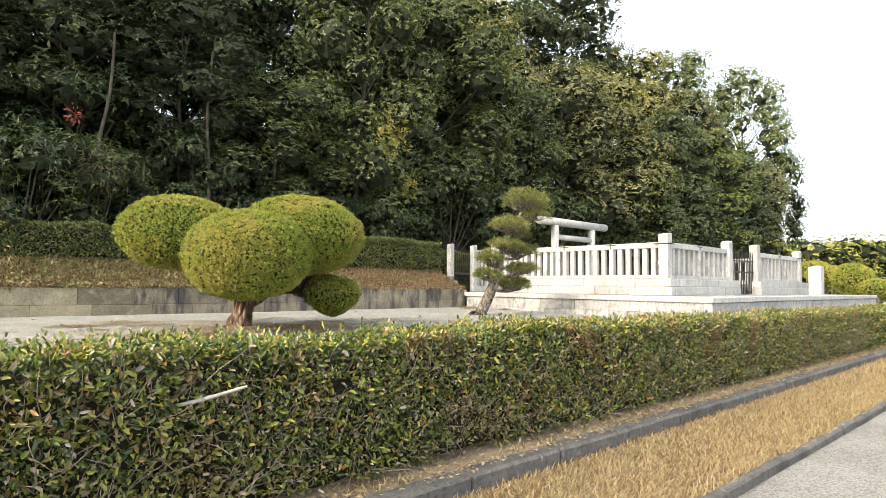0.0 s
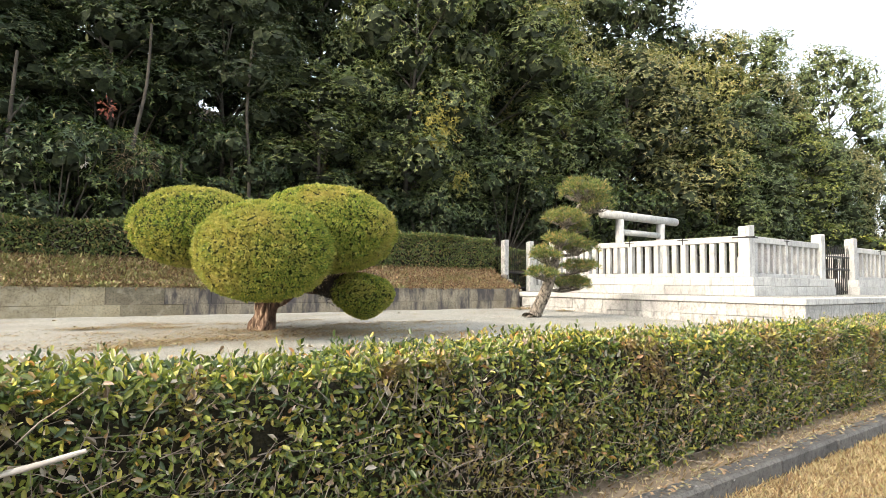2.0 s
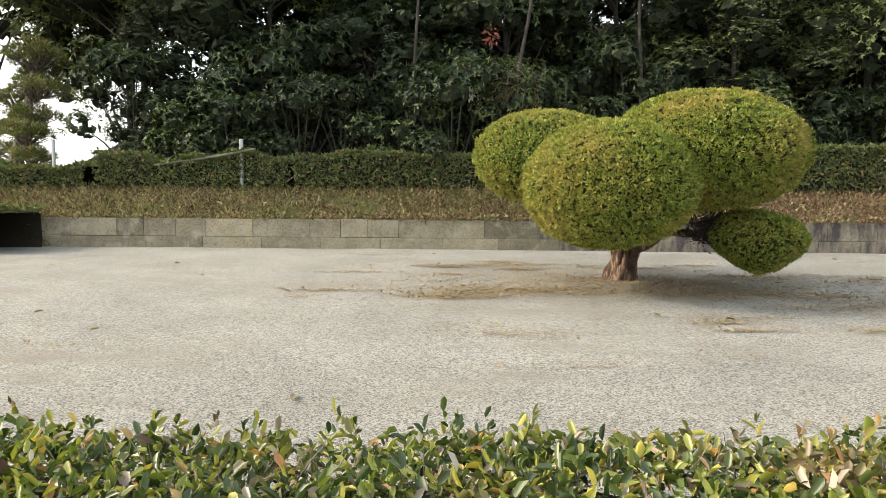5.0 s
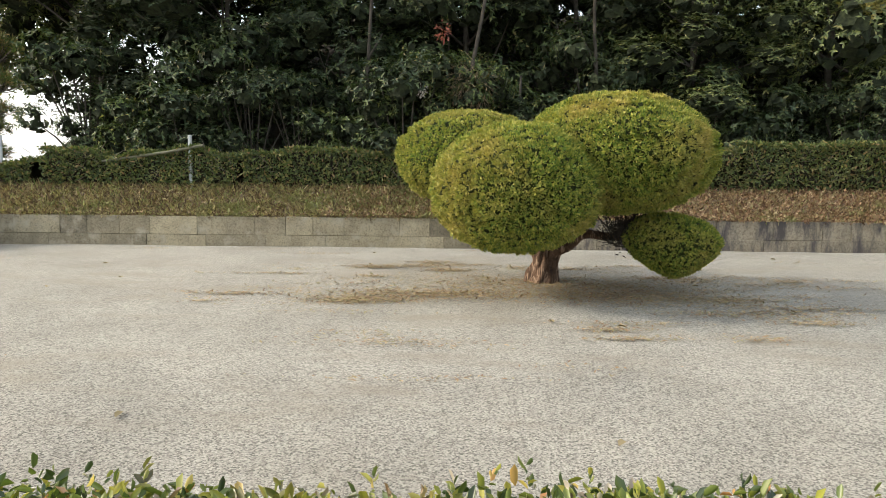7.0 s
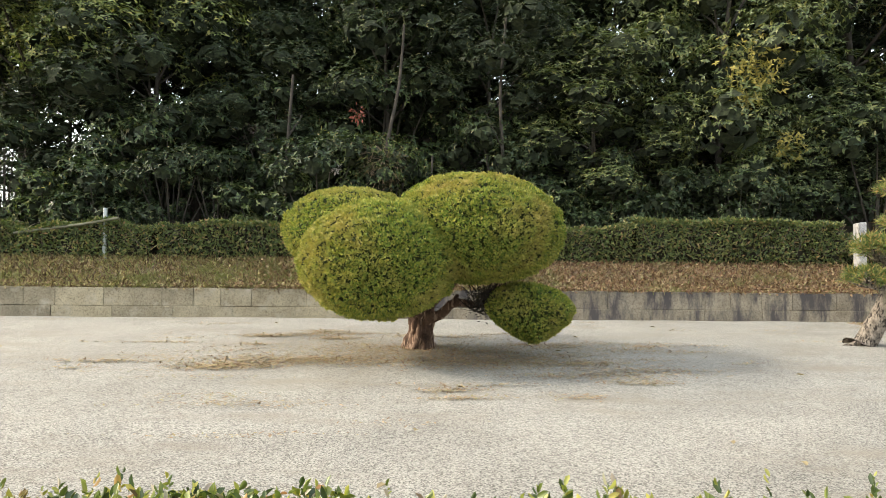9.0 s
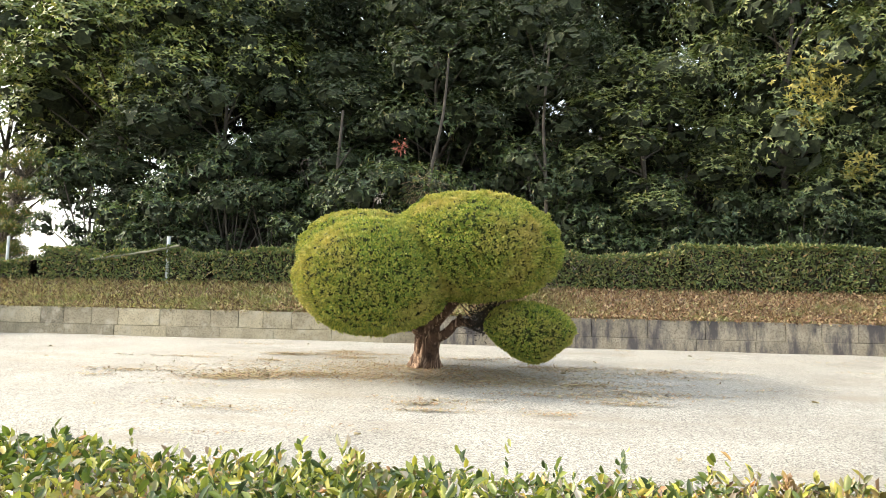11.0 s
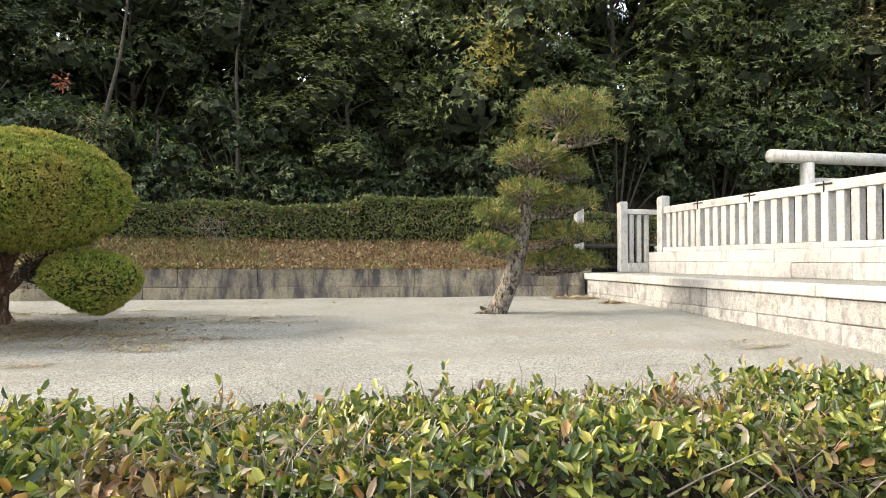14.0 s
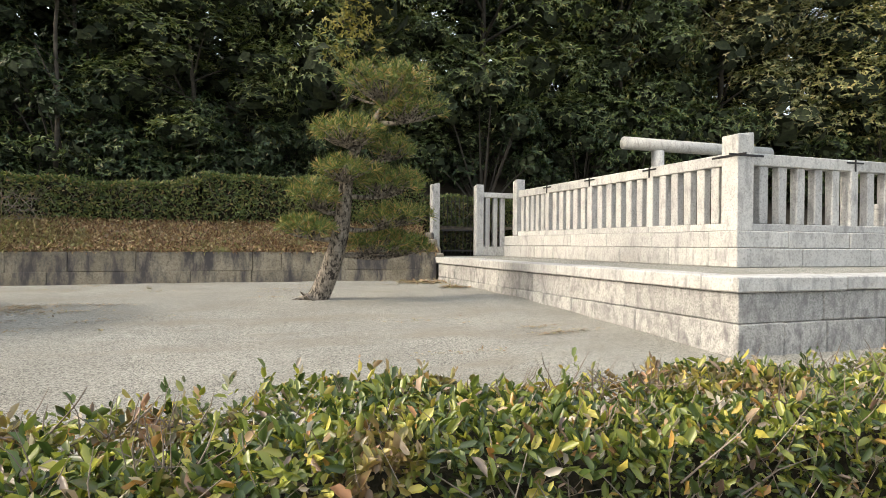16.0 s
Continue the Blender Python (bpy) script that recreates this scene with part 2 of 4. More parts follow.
DRY_GRASS = leaf_mat("dry_grass", [(0, (0.20, 0.115, 0.05)), (0.4, (0.37, 0.265, 0.145)), (0.8, (0.53, 0.43, 0.26)), (1, (0.36, 0.34, 0.16))], 0.8, 0.2, patch=(0.28, 0.16, 0.08), patch_scale=5.0, patch_at=(0.54, 0.8))
BANK_LEAF = leaf_mat("dry_bank_growth", [(0, (0.07, 0.048, 0.028)), (0.3, (0.18, 0.12, 0.065)), (0.6, (0.36, 0.275, 0.15)), (0.82, (0.40, 0.36, 0.17)), (1, (0.13, 0.175, 0.05))], 0.8, 0.2, patch=(0.21, 0.24, 0.08), patch_scale=0.8, patch_at=(0.52, 0.68))
BANK_RED = leaf_mat("red_brown_bank_growth", [(0, (0.075, 0.046, 0.028)), (0.35, (0.21, 0.12, 0.07)), (0.65, (0.36, 0.235, 0.135)), (0.85, (0.44, 0.35, 0.21)), (1, (0.15, 0.18, 0.06))], 0.8, 0.2, patch=(0.19, 0.21, 0.075), patch_scale=1.0, patch_at=(0.56, 0.70))
LITTER = leaf_mat("fallen_needles", [(0, (0.16, 0.105, 0.06)), (0.4, (0.33, 0.225, 0.13)), (0.75, (0.25, 0.24, 0.11)), (1, (0.48, 0.36, 0.22))], 0.9, 0.0)
RED_LEAF = leaf_mat("red_leaves", [(0, (0.20, 0.05, 0.035)), (1, (0.32, 0.12, 0.09))], 0.6, 0.3)
DRY_LEAF = leaf_mat("withered_fronds", [(0, (0.22, 0.15, 0.09)), (1, (0.42, 0.32, 0.22))], 0.8, 0.2)
# Distance haze is mixed into this greyed woodland colour.
FAR_HILL = surface_mat("hazy_far_woods", [(0.3, (0.12, 0.13, 0.115)), (0.7, (0.18, 0.19, 0.155))], 0.15, 0.95, 0.5, 1)


# ---- building helpers ----
def fast_mesh(name, V, F, smooth=False):
    """A mesh from an array of places and an array of equal faces."""
    V, F = np.asarray(V, np.float32), np.asarray(F, np.int32)
    me = bpy.data.meshes.new(name)
    k = F.shape[1]
    me.vertices.add(len(V))
    me.vertices.foreach_set("co", V.ravel())
    me.loops.add(F.size)
    me.loops.foreach_set("vertex_index", F.ravel())
    me.polygons.add(len(F))
    me.polygons.foreach_set("loop_start", np.arange(0, F.size, k, dtype=np.int32))
    if smooth:
        me.polygons.foreach_set("use_smooth", np.ones(len(F), bool))
    me.update(calc_edges=True)
    me.validate()
    return me


def place(name, me, material, parent=None, label="", kind=""):
    if material and not me.materials:
        me.materials.append(material)
    ob = new(name, me)
    if parent:
        ob.parent = parent
        ob.matrix_parent_inverse = parent.matrix_basis.inverted() if parent.parent is None else Matrix()
    return tagged(ob, label, kind=kind)


def part(name, bm, material, parent, label="", kind=""):
    me = bpy.data.meshes.new(name)
    bm.to_mesh(me)
    bm.free()
    return place(name, me, material, parent, label, kind)


def thing(name, at, label, category, group="", kind=""):
    ob = new(name)
    ob.matrix_basis = Matrix.Translation(at)
    ob.empty_display_size = 0.1
    return tagged(ob, label, category, group, kind)


def stone_bm(x0, x1, y0, y1, z0, z1, edge=0.012, wobble=0.0, tilt=0.0):
    """A squared stone with rounded, slightly uneven edges."""
    bm = bmesh.new()
    bmesh.ops.create_cube(bm, size=1.0)
    c = Vector(((x0 + x1) / 2, (y0 + y1) / 2, (z0 + z1) / 2))
    for v in bm.verts:
        v.co = Vector((v.co.x * (x1 - x0), v.co.y * (y1 - y0), v.co.z * (z1 - z0))) + c
        if wobble:
            v.co += Vector([random.uniform(-wobble, wobble) for _ in range(3)])
    bmesh.ops.bevel(bm, geom=bm.edges[:], offset=edge, segments=1, affect="EDGES")
    return bm


def tube(points, radii, sides=8, flute=0.0, flutes=5, cap=True):
    """Arrays for a tapered tube along points, with lengthwise flutes."""
    P = [Vector(p) for p in points]
    V, F = [], []
    for i, p in enumerate(P):
        d = (P[min(i + 1, len(P) - 1)] - P[max(i - 1, 0)]).normalized()
        a = d.cross(Vector((0.3, 1, 0.1))).normalized()
        b = d.cross(a)
        for s in range(sides):
            w = 2 * math.pi * s / sides
            r = radii[i] * (1 + flute * math.sin(flutes * w + i * 0.35) + flute * 0.5 * math.sin((flutes + 4) * w - i * 0.2))
            V.append(p + a * math.cos(w) * r + b * math.sin(w) * r)
    for i in range(len(P) - 1):
        for s in range(sides):
            t = (s + 1) % sides
            F.append((i * sides + s, i * sides + t, (i + 1) * sides + t, (i + 1) * sides + s))
    return np.array([tuple(v) for v in V]), np.array(F)


def smooth_line(points, n):
    """n places on a soft curve through the points."""
    pts = [Vector(p) for p in points]
    out = []
    for k in range(n):
        t = k / (n - 1) * (len(pts) - 1)
        i = min(int(t), len(pts) - 2)
        f = t - i
        p0, p1, p2, p3 = pts[max(i - 1, 0)], pts[i], pts[i + 1], pts[min(i + 2, len(pts) - 1)]
        out.append(0.5 * ((2 * p1) + (p2 - p0) * f + (2 * p0 - 5 * p1 + 4 * p2 - p3) * f * f + (3 * p1 - p0 - 3 * p2 + p3) * f ** 3))
    return out


def join_arrays(parts):
    V, F, n = [], [], 0
    for v, f in parts:
        V.append(v)
        F.append(f + n)
        n += len(v)
    return np.concatenate(V), np.concatenate(F)


def unit(a):
    return a / np.maximum(np.linalg.norm(a, axis=1, keepdims=True), 1e-9)


def leaf_arrays(P, axis, side_hint, L, W, fold=0.25, full=False, curl=0.0):
    """Leaves from their feet P: kites folded on the midrib, or fuller ovals."""
    n = len(P)
    a = unit(axis)
    s = unit(np.cross(a, side_hint))
    up = np.cross(s, a)
    L, W = np.broadcast_to(L, n)[:, None], np.broadcast_to(W, n)[:, None]
    tip = P + a * L - up * L * curl
    lift = up * W * fold
    if full:
        r1, r2 = P + a * L * 0.26 + s * W * 0.42 + lift, P + a * L * 0.72 + s * W * 0.46 + lift - up * L * curl * 0.4
        l1, l2 = P + a * L * 0.26 - s * W * 0.42 + lift, P + a * L * 0.72 - s * W * 0.46 + lift - up * L * curl * 0.4
        V = np.stack([P, r1, r2, tip, l2, l1], 1).reshape(-1, 3)
        i = np.arange(n)[:, None] * 6
        F = np.concatenate([i + np.array([[0, 1, 2, 3]]), i + np.array([[0, 3, 4, 5]])])
        return V, F
    r, l = P + a * L * 0.42 + s * W * 0.5 + lift, P + a * L * 0.42 - s * W * 0.5 + lift
    V = np.stack([P, r, tip, l], 1).reshape(-1, 3)
    i = np.arange(n)[:, None] * 4
    return V, np.concatenate([i + np.array([[0, 1, 2]]), i + np.array([[0, 2, 3]])])


def rand_dirs(n):
    return unit(rng.normal(size=(n, 3)))


def lump(P, scale, seed=0.0):
    """Soft uneven values about 0 over places P."""
    x, y, z = (P * scale).T
    return (np.sin(x * 1.7 + 2.1 * np.sin(y * 1.3 + seed) + seed) + np.sin(y * 2.3 + 1.7 * np.sin(z * 1.9 + seed * 2) + 1.0) + np.sin(z * 2.9 + 1.3 * np.sin(x * 2.1 + seed) + 2.0)) / 3


# ---- ground ----
def court_z(y):
    return float(np.interp(y, [4.0, 6.8, 11.1, 15.0], [0.45, 0.56, 0.74, 0.785]))


def hill_z(x, y):
    rise = np.interp(y, [15.2, 16.4, 17.0, 30.0, 46.0, 70.0], [1.33, 1.95, 2.05, 9.5, 12.0, 8.0])
    w = np.interp(x, [-10.5, -6.0, 46.0, 66.0], [0.0, 1.0, 1.0, 0.15])
    low = 1.2
    return float(low + (rise - low) * w) if y > 16.4 else float(rise)


def sheet(name, xs, ys, height, material, label, category, ripple=0.0):
    V = np.array([(x, y, height(x, y) + (ripple * noise.noise((x * 1.3, y * 1.3, 0)) if ripple else 0)) for y in ys for x in xs])
    nx = len(xs)
    F = np.array([(j * nx + i, j * nx + i + 1, (j + 1) * nx + i + 1, (j + 1) * nx + i) for j in range(len(ys) - 1) for i in range(nx - 1)])
    return tagged(place(name, fast_mesh(name, V, F, True), material), label, category, kind="structure")


sheet("ground", [-900, -40, 80, 900], [-900, -8, 80, 900], lambda x, y: -0.06, MEADOW, "wide flat ground of dry grass beyond the site", "ground")
sheet("path", np.linspace(-30, 80, 111), np.linspace(-8, 2.5, 22), lambda x, y: 0.0, PATH_GRAVEL, "pale gravel footpath beside the grass verge", "path", 0.012)
sheet("verge_soil", np.linspace(-30, 80, 221), [2.46, 2.7, 3.0, 3.3, 3.52], lambda x, y: 0.05 + (y - 2.46) * 0.06, SOIL, "dry soil under the brown grass verge", "ground", 0.02)
sheet("hedge_soil", np.linspace(-30, 80, 221), [3.6, 3.8, 4.2, 4.7, 4.9], lambda x, y: 0.22 + (y - 3.6) * 0.2, SOIL, "dry soil strip under the clipped hedge", "ground", 0.03)
sheet("courtyard_gravel", np.linspace(-30, 80, 221), np.linspace(4.6, 15.2, 54), lambda x, y: court_z(y), GRAVEL, "pale raked gravel court with litter patches", "ground", 0.018)
sheet("bank_soil", np.linspace(-14, 14.74, 60), [15.22, 15.5, 16.0, 16.5, 17.0], lambda x, y: hill_z(x, y), SOIL, "sloping earth bank above the low stone wall", "ground", 0.05)
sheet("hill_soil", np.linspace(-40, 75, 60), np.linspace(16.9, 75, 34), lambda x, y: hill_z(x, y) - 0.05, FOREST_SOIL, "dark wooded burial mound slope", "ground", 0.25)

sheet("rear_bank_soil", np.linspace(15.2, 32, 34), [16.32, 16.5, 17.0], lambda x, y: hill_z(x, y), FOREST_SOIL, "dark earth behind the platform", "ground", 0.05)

# kerbs
kerb = thing("hedge_kerb", (10, 3.56, 0.1), "dark weathered stone kerb in front of the hedge", "kerb", kind="structure")
x = -8.0
while x < 44:
    w = random.uniform(0.95, 1.05)
    part("kerb_stone", stone_bm(x, x + w - 0.008, 3.48, 3.66, -0.05, 0.25 + random.uniform(-0.008, 0.008), 0.02, 0.006), KERB_STONE, kerb)
    x += w
kerb = thing("path_kerb", (10, 2.5, 0.0), "low stone edging between grass verge and path", "kerb", kind="structure")
x = -8.0
while x < 44:
    w = random.uniform(0.55, 0.65)
    part("kerb_stone", stone_bm(x, x + w - 0.01, 2.43, 2.52, -0.08, 0.075 + random.uniform(-0.012, 0.012), 0.015, 0.006), KERB_STONE, kerb)
    x += w


# ---- retaining wall ----
wall = thing("wall_retaining", (2, 15.2, 0.78), "low two-course retaining wall of stained squared stone", "wall", kind="structure")
x = -9.0
while x < 14.7:
    w = min(random.choice([0.55, 0.6, 0.62, 0.66, 0.95, 1.1]), 14.71 - x)
    if 14.71 - x - w < 0.25:
        w = 14.71 - x
    d = random.uniform(-0.012, 0.012)
    part("stone", stone_bm(x, x + w - 0.004, 15.05 + d * 0.5, 15.35, 1.012, 1.375 + random.uniform(-0.008, 0.006), 0.008, 0.004), WALL_STONE_PALE if x < 3.2 + 2 * random.random() else WALL_STONE, wall)
    x += w
x = -9.0
while x < 14.7:
    w = min(random.choice([0.9, 1.1, 1.2, 1.25]), 14.71 - x)
    if 14.71 - x - w < 0.3:
        w = 14.71 - x
    part("stone", stone_bm(x, x + w - 0.004, 15.04 + random.uniform(-0.006, 0.006), 15.35, 0.70, 1.008, 0.008, 0.004), WALL_STONE_PALE if x < 3.2 + 2 * random.random() else WALL_STONE, wall)
    x += w


# ---- stone platform ----
def course(parent, name, material, along, start, end, face, depth, z0, z1, lengths, edge=0.012, wob=0.005):
    """A row of stones. along: 'x' or 'y'; face: the outer plane; depth: how far the stones go in."""
    p = start
    while p < end - 1e-3:
        w = min(random.choice(lengths), end - p)
        if end - p - w < 0.3:
            w = end - p
        f = face + random.uniform(-0.004, 0.004)
        if along == "x":
            bm = stone_bm(p, p + w - 0.006, f, f + depth, z0, z1 - 0.005, edge, wob)
        else:
            bm = stone_bm(f, f + depth, p, p + w - 0.006, z0, z1 - 0.005, edge, wob)
        part("stone", bm, material, parent)
        p += w


PX0, PX1, PY0, PY1 = 14.72, 31.0, 6.81, 16.3
plat = thing("stone_platform", (22, 11, 0.6), "wide pale granite platform with stained lower courses", "platform")
for z0, z1, out, m, lens in ((0.35, 0.86, 0.0, ROUGH_STONE, [0.55, 0.8, 1.0]), (0.86, 1.145, 0.012, ROUGH_STONE, [0.9, 1.05, 1.2]), (1.145, 1.284, -0.035, WHITE_STONE, [0.95, 1.2, 1.35])):
    course(plat, "stone", m, "x", PX0 + out, PX1, PY0 + out, 0.45, z0, z1, lens)
    course(plat, "stone", m, "y", PY0 + out + 0.452, 14.98 if z0 < 1 else 15.1, PX0 + out, 0.45, z0, z1, lens)
part("platform_floor", stone_bm(PX0 + 0.4, PX1, PY0 + 0.4, PY1, 0.4, 1.272, 0.01), GRAVEL, plat, "pale gravel filling of the platform")

plinth = thing("fence_plinth", (22, 12, 1.284), "two-course pale granite plinth under the stone fence", "plinth")
for z0, z1, out in ((1.27, 1.53, 0.0), (1.53, 1.76, 0.03)):
    course(plinth, "stone", WHITE_STONE, "x", 16.68 + out, 21.75, 8.78 + out, 0.5, z0, z1, [0.9, 1.15, 1.3])
    course(plinth, "stone", WHITE_STONE, "x", 23.65, 29.1 - out, 8.78 + out, 0.5, z0, z1, [0.9, 1.15, 1.3])
    course(plinth, "stone", WHITE_STONE, "y", 9.285 + out, 16.1, 16.68 + out, 0.5, z0, z1, [0.8, 1.05, 1.2])
    course(plinth, "stone", WHITE_STONE, "y", 9.285 + out, 16.1, 28.6 - out, 0.5, z0, z1, [0.8, 1.05, 1.2])
part("inner_floor", stone_bm(17.15, 28.6, 9.3, 19.0, 1.2, 1.66, 0.01), GRAVEL, plinth, "gravel floor inside the fence")


# ---- stone fence ----
def stone_post(parent, x, y, half, z0, z1, name="post", material=None):
    bm = stone_bm(x - half, x + half, y - half, y + half, z0, z1 - 0.035, 0.012)
    top = [f for f in bm.faces if f.normal.z > 0.9]
    for f in top:
        bmesh.ops.inset_region(bm, faces=[f], thickness=half * 0.35)
    for f in sorted(bm.faces, key=lambda f: -f.calc_center_median().z)[:1]:
        for v in f.verts:
            v.co.z += 0.035
    return part(name, bm, material or WHITE_STONE, parent)


def iron_clip(parent, x, y, along, corner=False):
    """The black cramp that ties rail and post together."""
    h = 0.012
    if along == "y":
        bm = stone_bm(x - 0.10, x - 0.085, y - 0.17, y + 0.17, 2.775, 2.80, 0.004)
        part("cramp", bm, IRON, parent, "black iron cramp")
        part("cramp", stone_bm(x - 0.105, x - 0.09, y - h, y + h, 2.66, 2.84, 0.004), IRON, parent, "black iron cramp")
    else:
        part("cramp", stone_bm(x - 0.17, x + 0.17, y - 0.10, y - 0.085, 2.775, 2.80, 0.004), IRON, parent, "black iron cramp")
        part("cramp", stone_bm(x - h, x + h, y - 0.105, y - 0.09, 2.66, 2.84, 0.004), IRON, parent, "black iron cramp")


def fence_run(parent, along, fixed, stops, ends):
    """Rail, sill, posts and balusters between the stops."""
    for a, b in zip(stops[:-1], stops[1:]):
        lo, hi = a + (ends if a == stops[0] else 0), b - (ends if b == stops[-1] else 0)
        def bar(name, p0, p1, half, z0, z1):
            bm = stone_bm(p0, p1, fixed - half, fixed + half, z0, z1, 0.010, 0.002) if along == "x" else stone_bm(fixed - half, fixed + half, p0, p1, z0, z1, 0.010, 0.002)
            part(name, bm, WHITE_STONE, parent)
        bar("rail", lo + 0.002, hi - 0.002, 0.085, 2.665, 2.83)
        bar("sill", lo + 0.002, hi - 0.002, 0.10, 1.76, 1.865)
        n = 5
        half_post = 0.075
        p0, p1 = (lo if a == stops[0] else a + half_post), (hi if b == stops[-1] else b - half_post)
        gap = (p1 - p0 - n * 0.15) / (n + 1)
        for i in range(n):
            s = p0 + gap + i * (0.15 + gap)
            bar("baluster", s, s + 0.15, 0.062, 1.866, 2.664)
        if b != stops[-1]:
            bar("baluster", b - 0.075, b + 0.075, 0.088, 1.80, 2.69)
            c = (b, fixed) if along == "x" else (fixed, b)
            iron_clip(parent, c[0], c[1], along)


fence = thing("stone_fence", (22, 12, 1.76), "pale granite fence of square balusters with iron cramps", "fence")
stone_post(fence, 17.03, 9.13, 0.145, 1.76, 3.10, "corner_post")
stone_post(fence, 17.03, 15.78, 0.11, 1.76, 3.10, "corner_post")
stone_post(fence, 21.45, 9.13, 0.145, 1.30, 3.12, "gate_post")
stone_post(fence, 24.0, 9.13, 0.145, 1.30, 3.12, "gate_post")
stone_post(fence, 28.75, 9.13, 0.145, 1.76, 3.10, "corner_post")
fence_run(fence, "y", 17.03, [9.13, 10.87, 12.62, 14.26, 15.78], 0.145)
fence_run(fence, "x", 9.13, [17.03, 19.15, 21.45], 0.145)
fence_run(fence, "x", 9.13, [24.0, 26.4, 28.75], 0.145)
fence_run(fence, "y", 28.75, [9.13, 10.87, 12.62, 14.26, 15.78], 0.145)
for cx, cy in ((17.03, 9.13), (28.75, 9.13)):
    part("cramp", stone_bm(cx - 0.30, cx + 0.30, cy - 0.162, cy - 0.147, 2.765, 2.795, 0.004), IRON, fence, "black iron cramp")
    part("cramp", stone_bm(cx - 0.162, cx - 0.147, cy - 0.30, cy + 0.30, 2.765, 2.795, 0.004), IRON, fence, "black iron cramp")
# short side wing beside the back gate
stone_post(fence, 16.06, 15.95, 0.095, 1.28, 2.96, "wing_post")
part("rail", stone_bm(16.157, 16.918, 15.86, 16.02, 2.66, 2.78, 0.01), WHITE_STONE, fence)
part("sill", stone_bm(16.157, 16.675, 15.84, 16.04, 1.28, 1.50, 0.01), WHITE_STONE, fence)
for bx in (16.27, 16.47, 16.66):
    part("baluster", stone_bm(bx - 0.055, bx + 0.055, 15.885, 15.995, 1.502, 2.658, 0.01), WHITE_STONE, fence)

gate = thing("iron_gate", (22.7, 9.13, 1.33), "tall black iron bar gate, closed", "gate")
for z0, z1 in ((1.36, 1.40), (2.05, 2.10), (2.45, 2.50)):
    part("rail", stone_bm(21.60, 23.85, 9.115, 9.145, z0, z1, 0.005), IRON, gate)
for i in range(15):
    gx = 21.68 + i * 0.149
    v, f = tube([(gx, 9.13, 1.30), (gx, 9.13, 2.72), (gx, 9.13, 2.86)], [0.016, 0.016, 0.003], 6)
    place("bar", fast_mesh("bar", v, f), IRON, gate)

gate_post = thing("back_gate_post", (15.0, 16.05, 1.28), "pale stone gate post, darker stone standing for shade", "gate post")
# The darker stained stone stands in for tree shade on this post.
stone_post(gate_post, 15.0, 16.05, 0.095, 1.25, 2.97, material=ROUGH_STONE)
back_gate = thing("back_gate", (15.5, 16.0, 1.28), "low black iron gate between stone posts", "gate")
for z0, z1 in ((1.38, 1.42), (1.86, 1.90)):
    part("rail", stone_bm(15.15, 15.93, 15.99, 16.01, z0, z1, 0.004), IRON, back_gate)
for i in range(8):
    gx = 15.19 + i * 0.1
    v, f = tube([(gx, 16.0, 1.285), (gx, 16.0, 2.62), (gx, 16.0, 2.68)], [0.010, 0.008, 0.002], 5)
    place("bar", fast_mesh("bar", v, f), IRON, back_gate)
curb = thing("sloping_edge_stone", (14.85, 15.6, 1.3), "sloping mottled edge stones beside the bank", "edging")
for i in range(4):
    bm = stone_bm(14.72, 14.90, 15.12 + i * 0.21, 15.32 + i * 0.21, 1.15, 1.36 + i * 0.15, 0.03, 0.02)
    part("stone", bm, WALL_STONE, curb)

pillar = thing("stone_pillar", (27.6, 8.1, 1.28), "square pale stone marker pillar on the platform", "pillar")
stone_post(pillar, 27.6, 8.1, 0.22, 1.272, 2.42, "shaft")

# torii
torii = thing("torii_gate", (22.9, 16.3, 1.66), "plain white stone torii gate behind the fence", "torii")
def round_beam(name, p0, p1, r, sides=24):
    v, f = tube([p0, tuple(np.array(p0) * 0.5 + np.array(p1) * 0.5), p1], [r, r, r], sides)
    me = fast_mesh(name, v, f, True)
    bm = bmesh.new()
    bm.from_mesh(me)
    bmesh.ops.holes_fill(bm, edges=[e for e in bm.edges if e.is_boundary], sides=0)
    part(name, bm, WHITE_STONE, torii)
round_beam("top_beam", (20.36, 16.3, 4.27), (25.4, 16.3, 4.27), 0.17)
round_beam("tie_beam", (21.62, 16.3, 3.62), (24.1, 16.3, 3.62), 0.12)
round_beam("pillar", (21.46, 16.3, 1.64), (21.46, 16.3, 4.11), 0.17)
round_beam("pillar", (24.26, 16.3, 1.64), (24.26, 16.3, 4.11), 0.17)


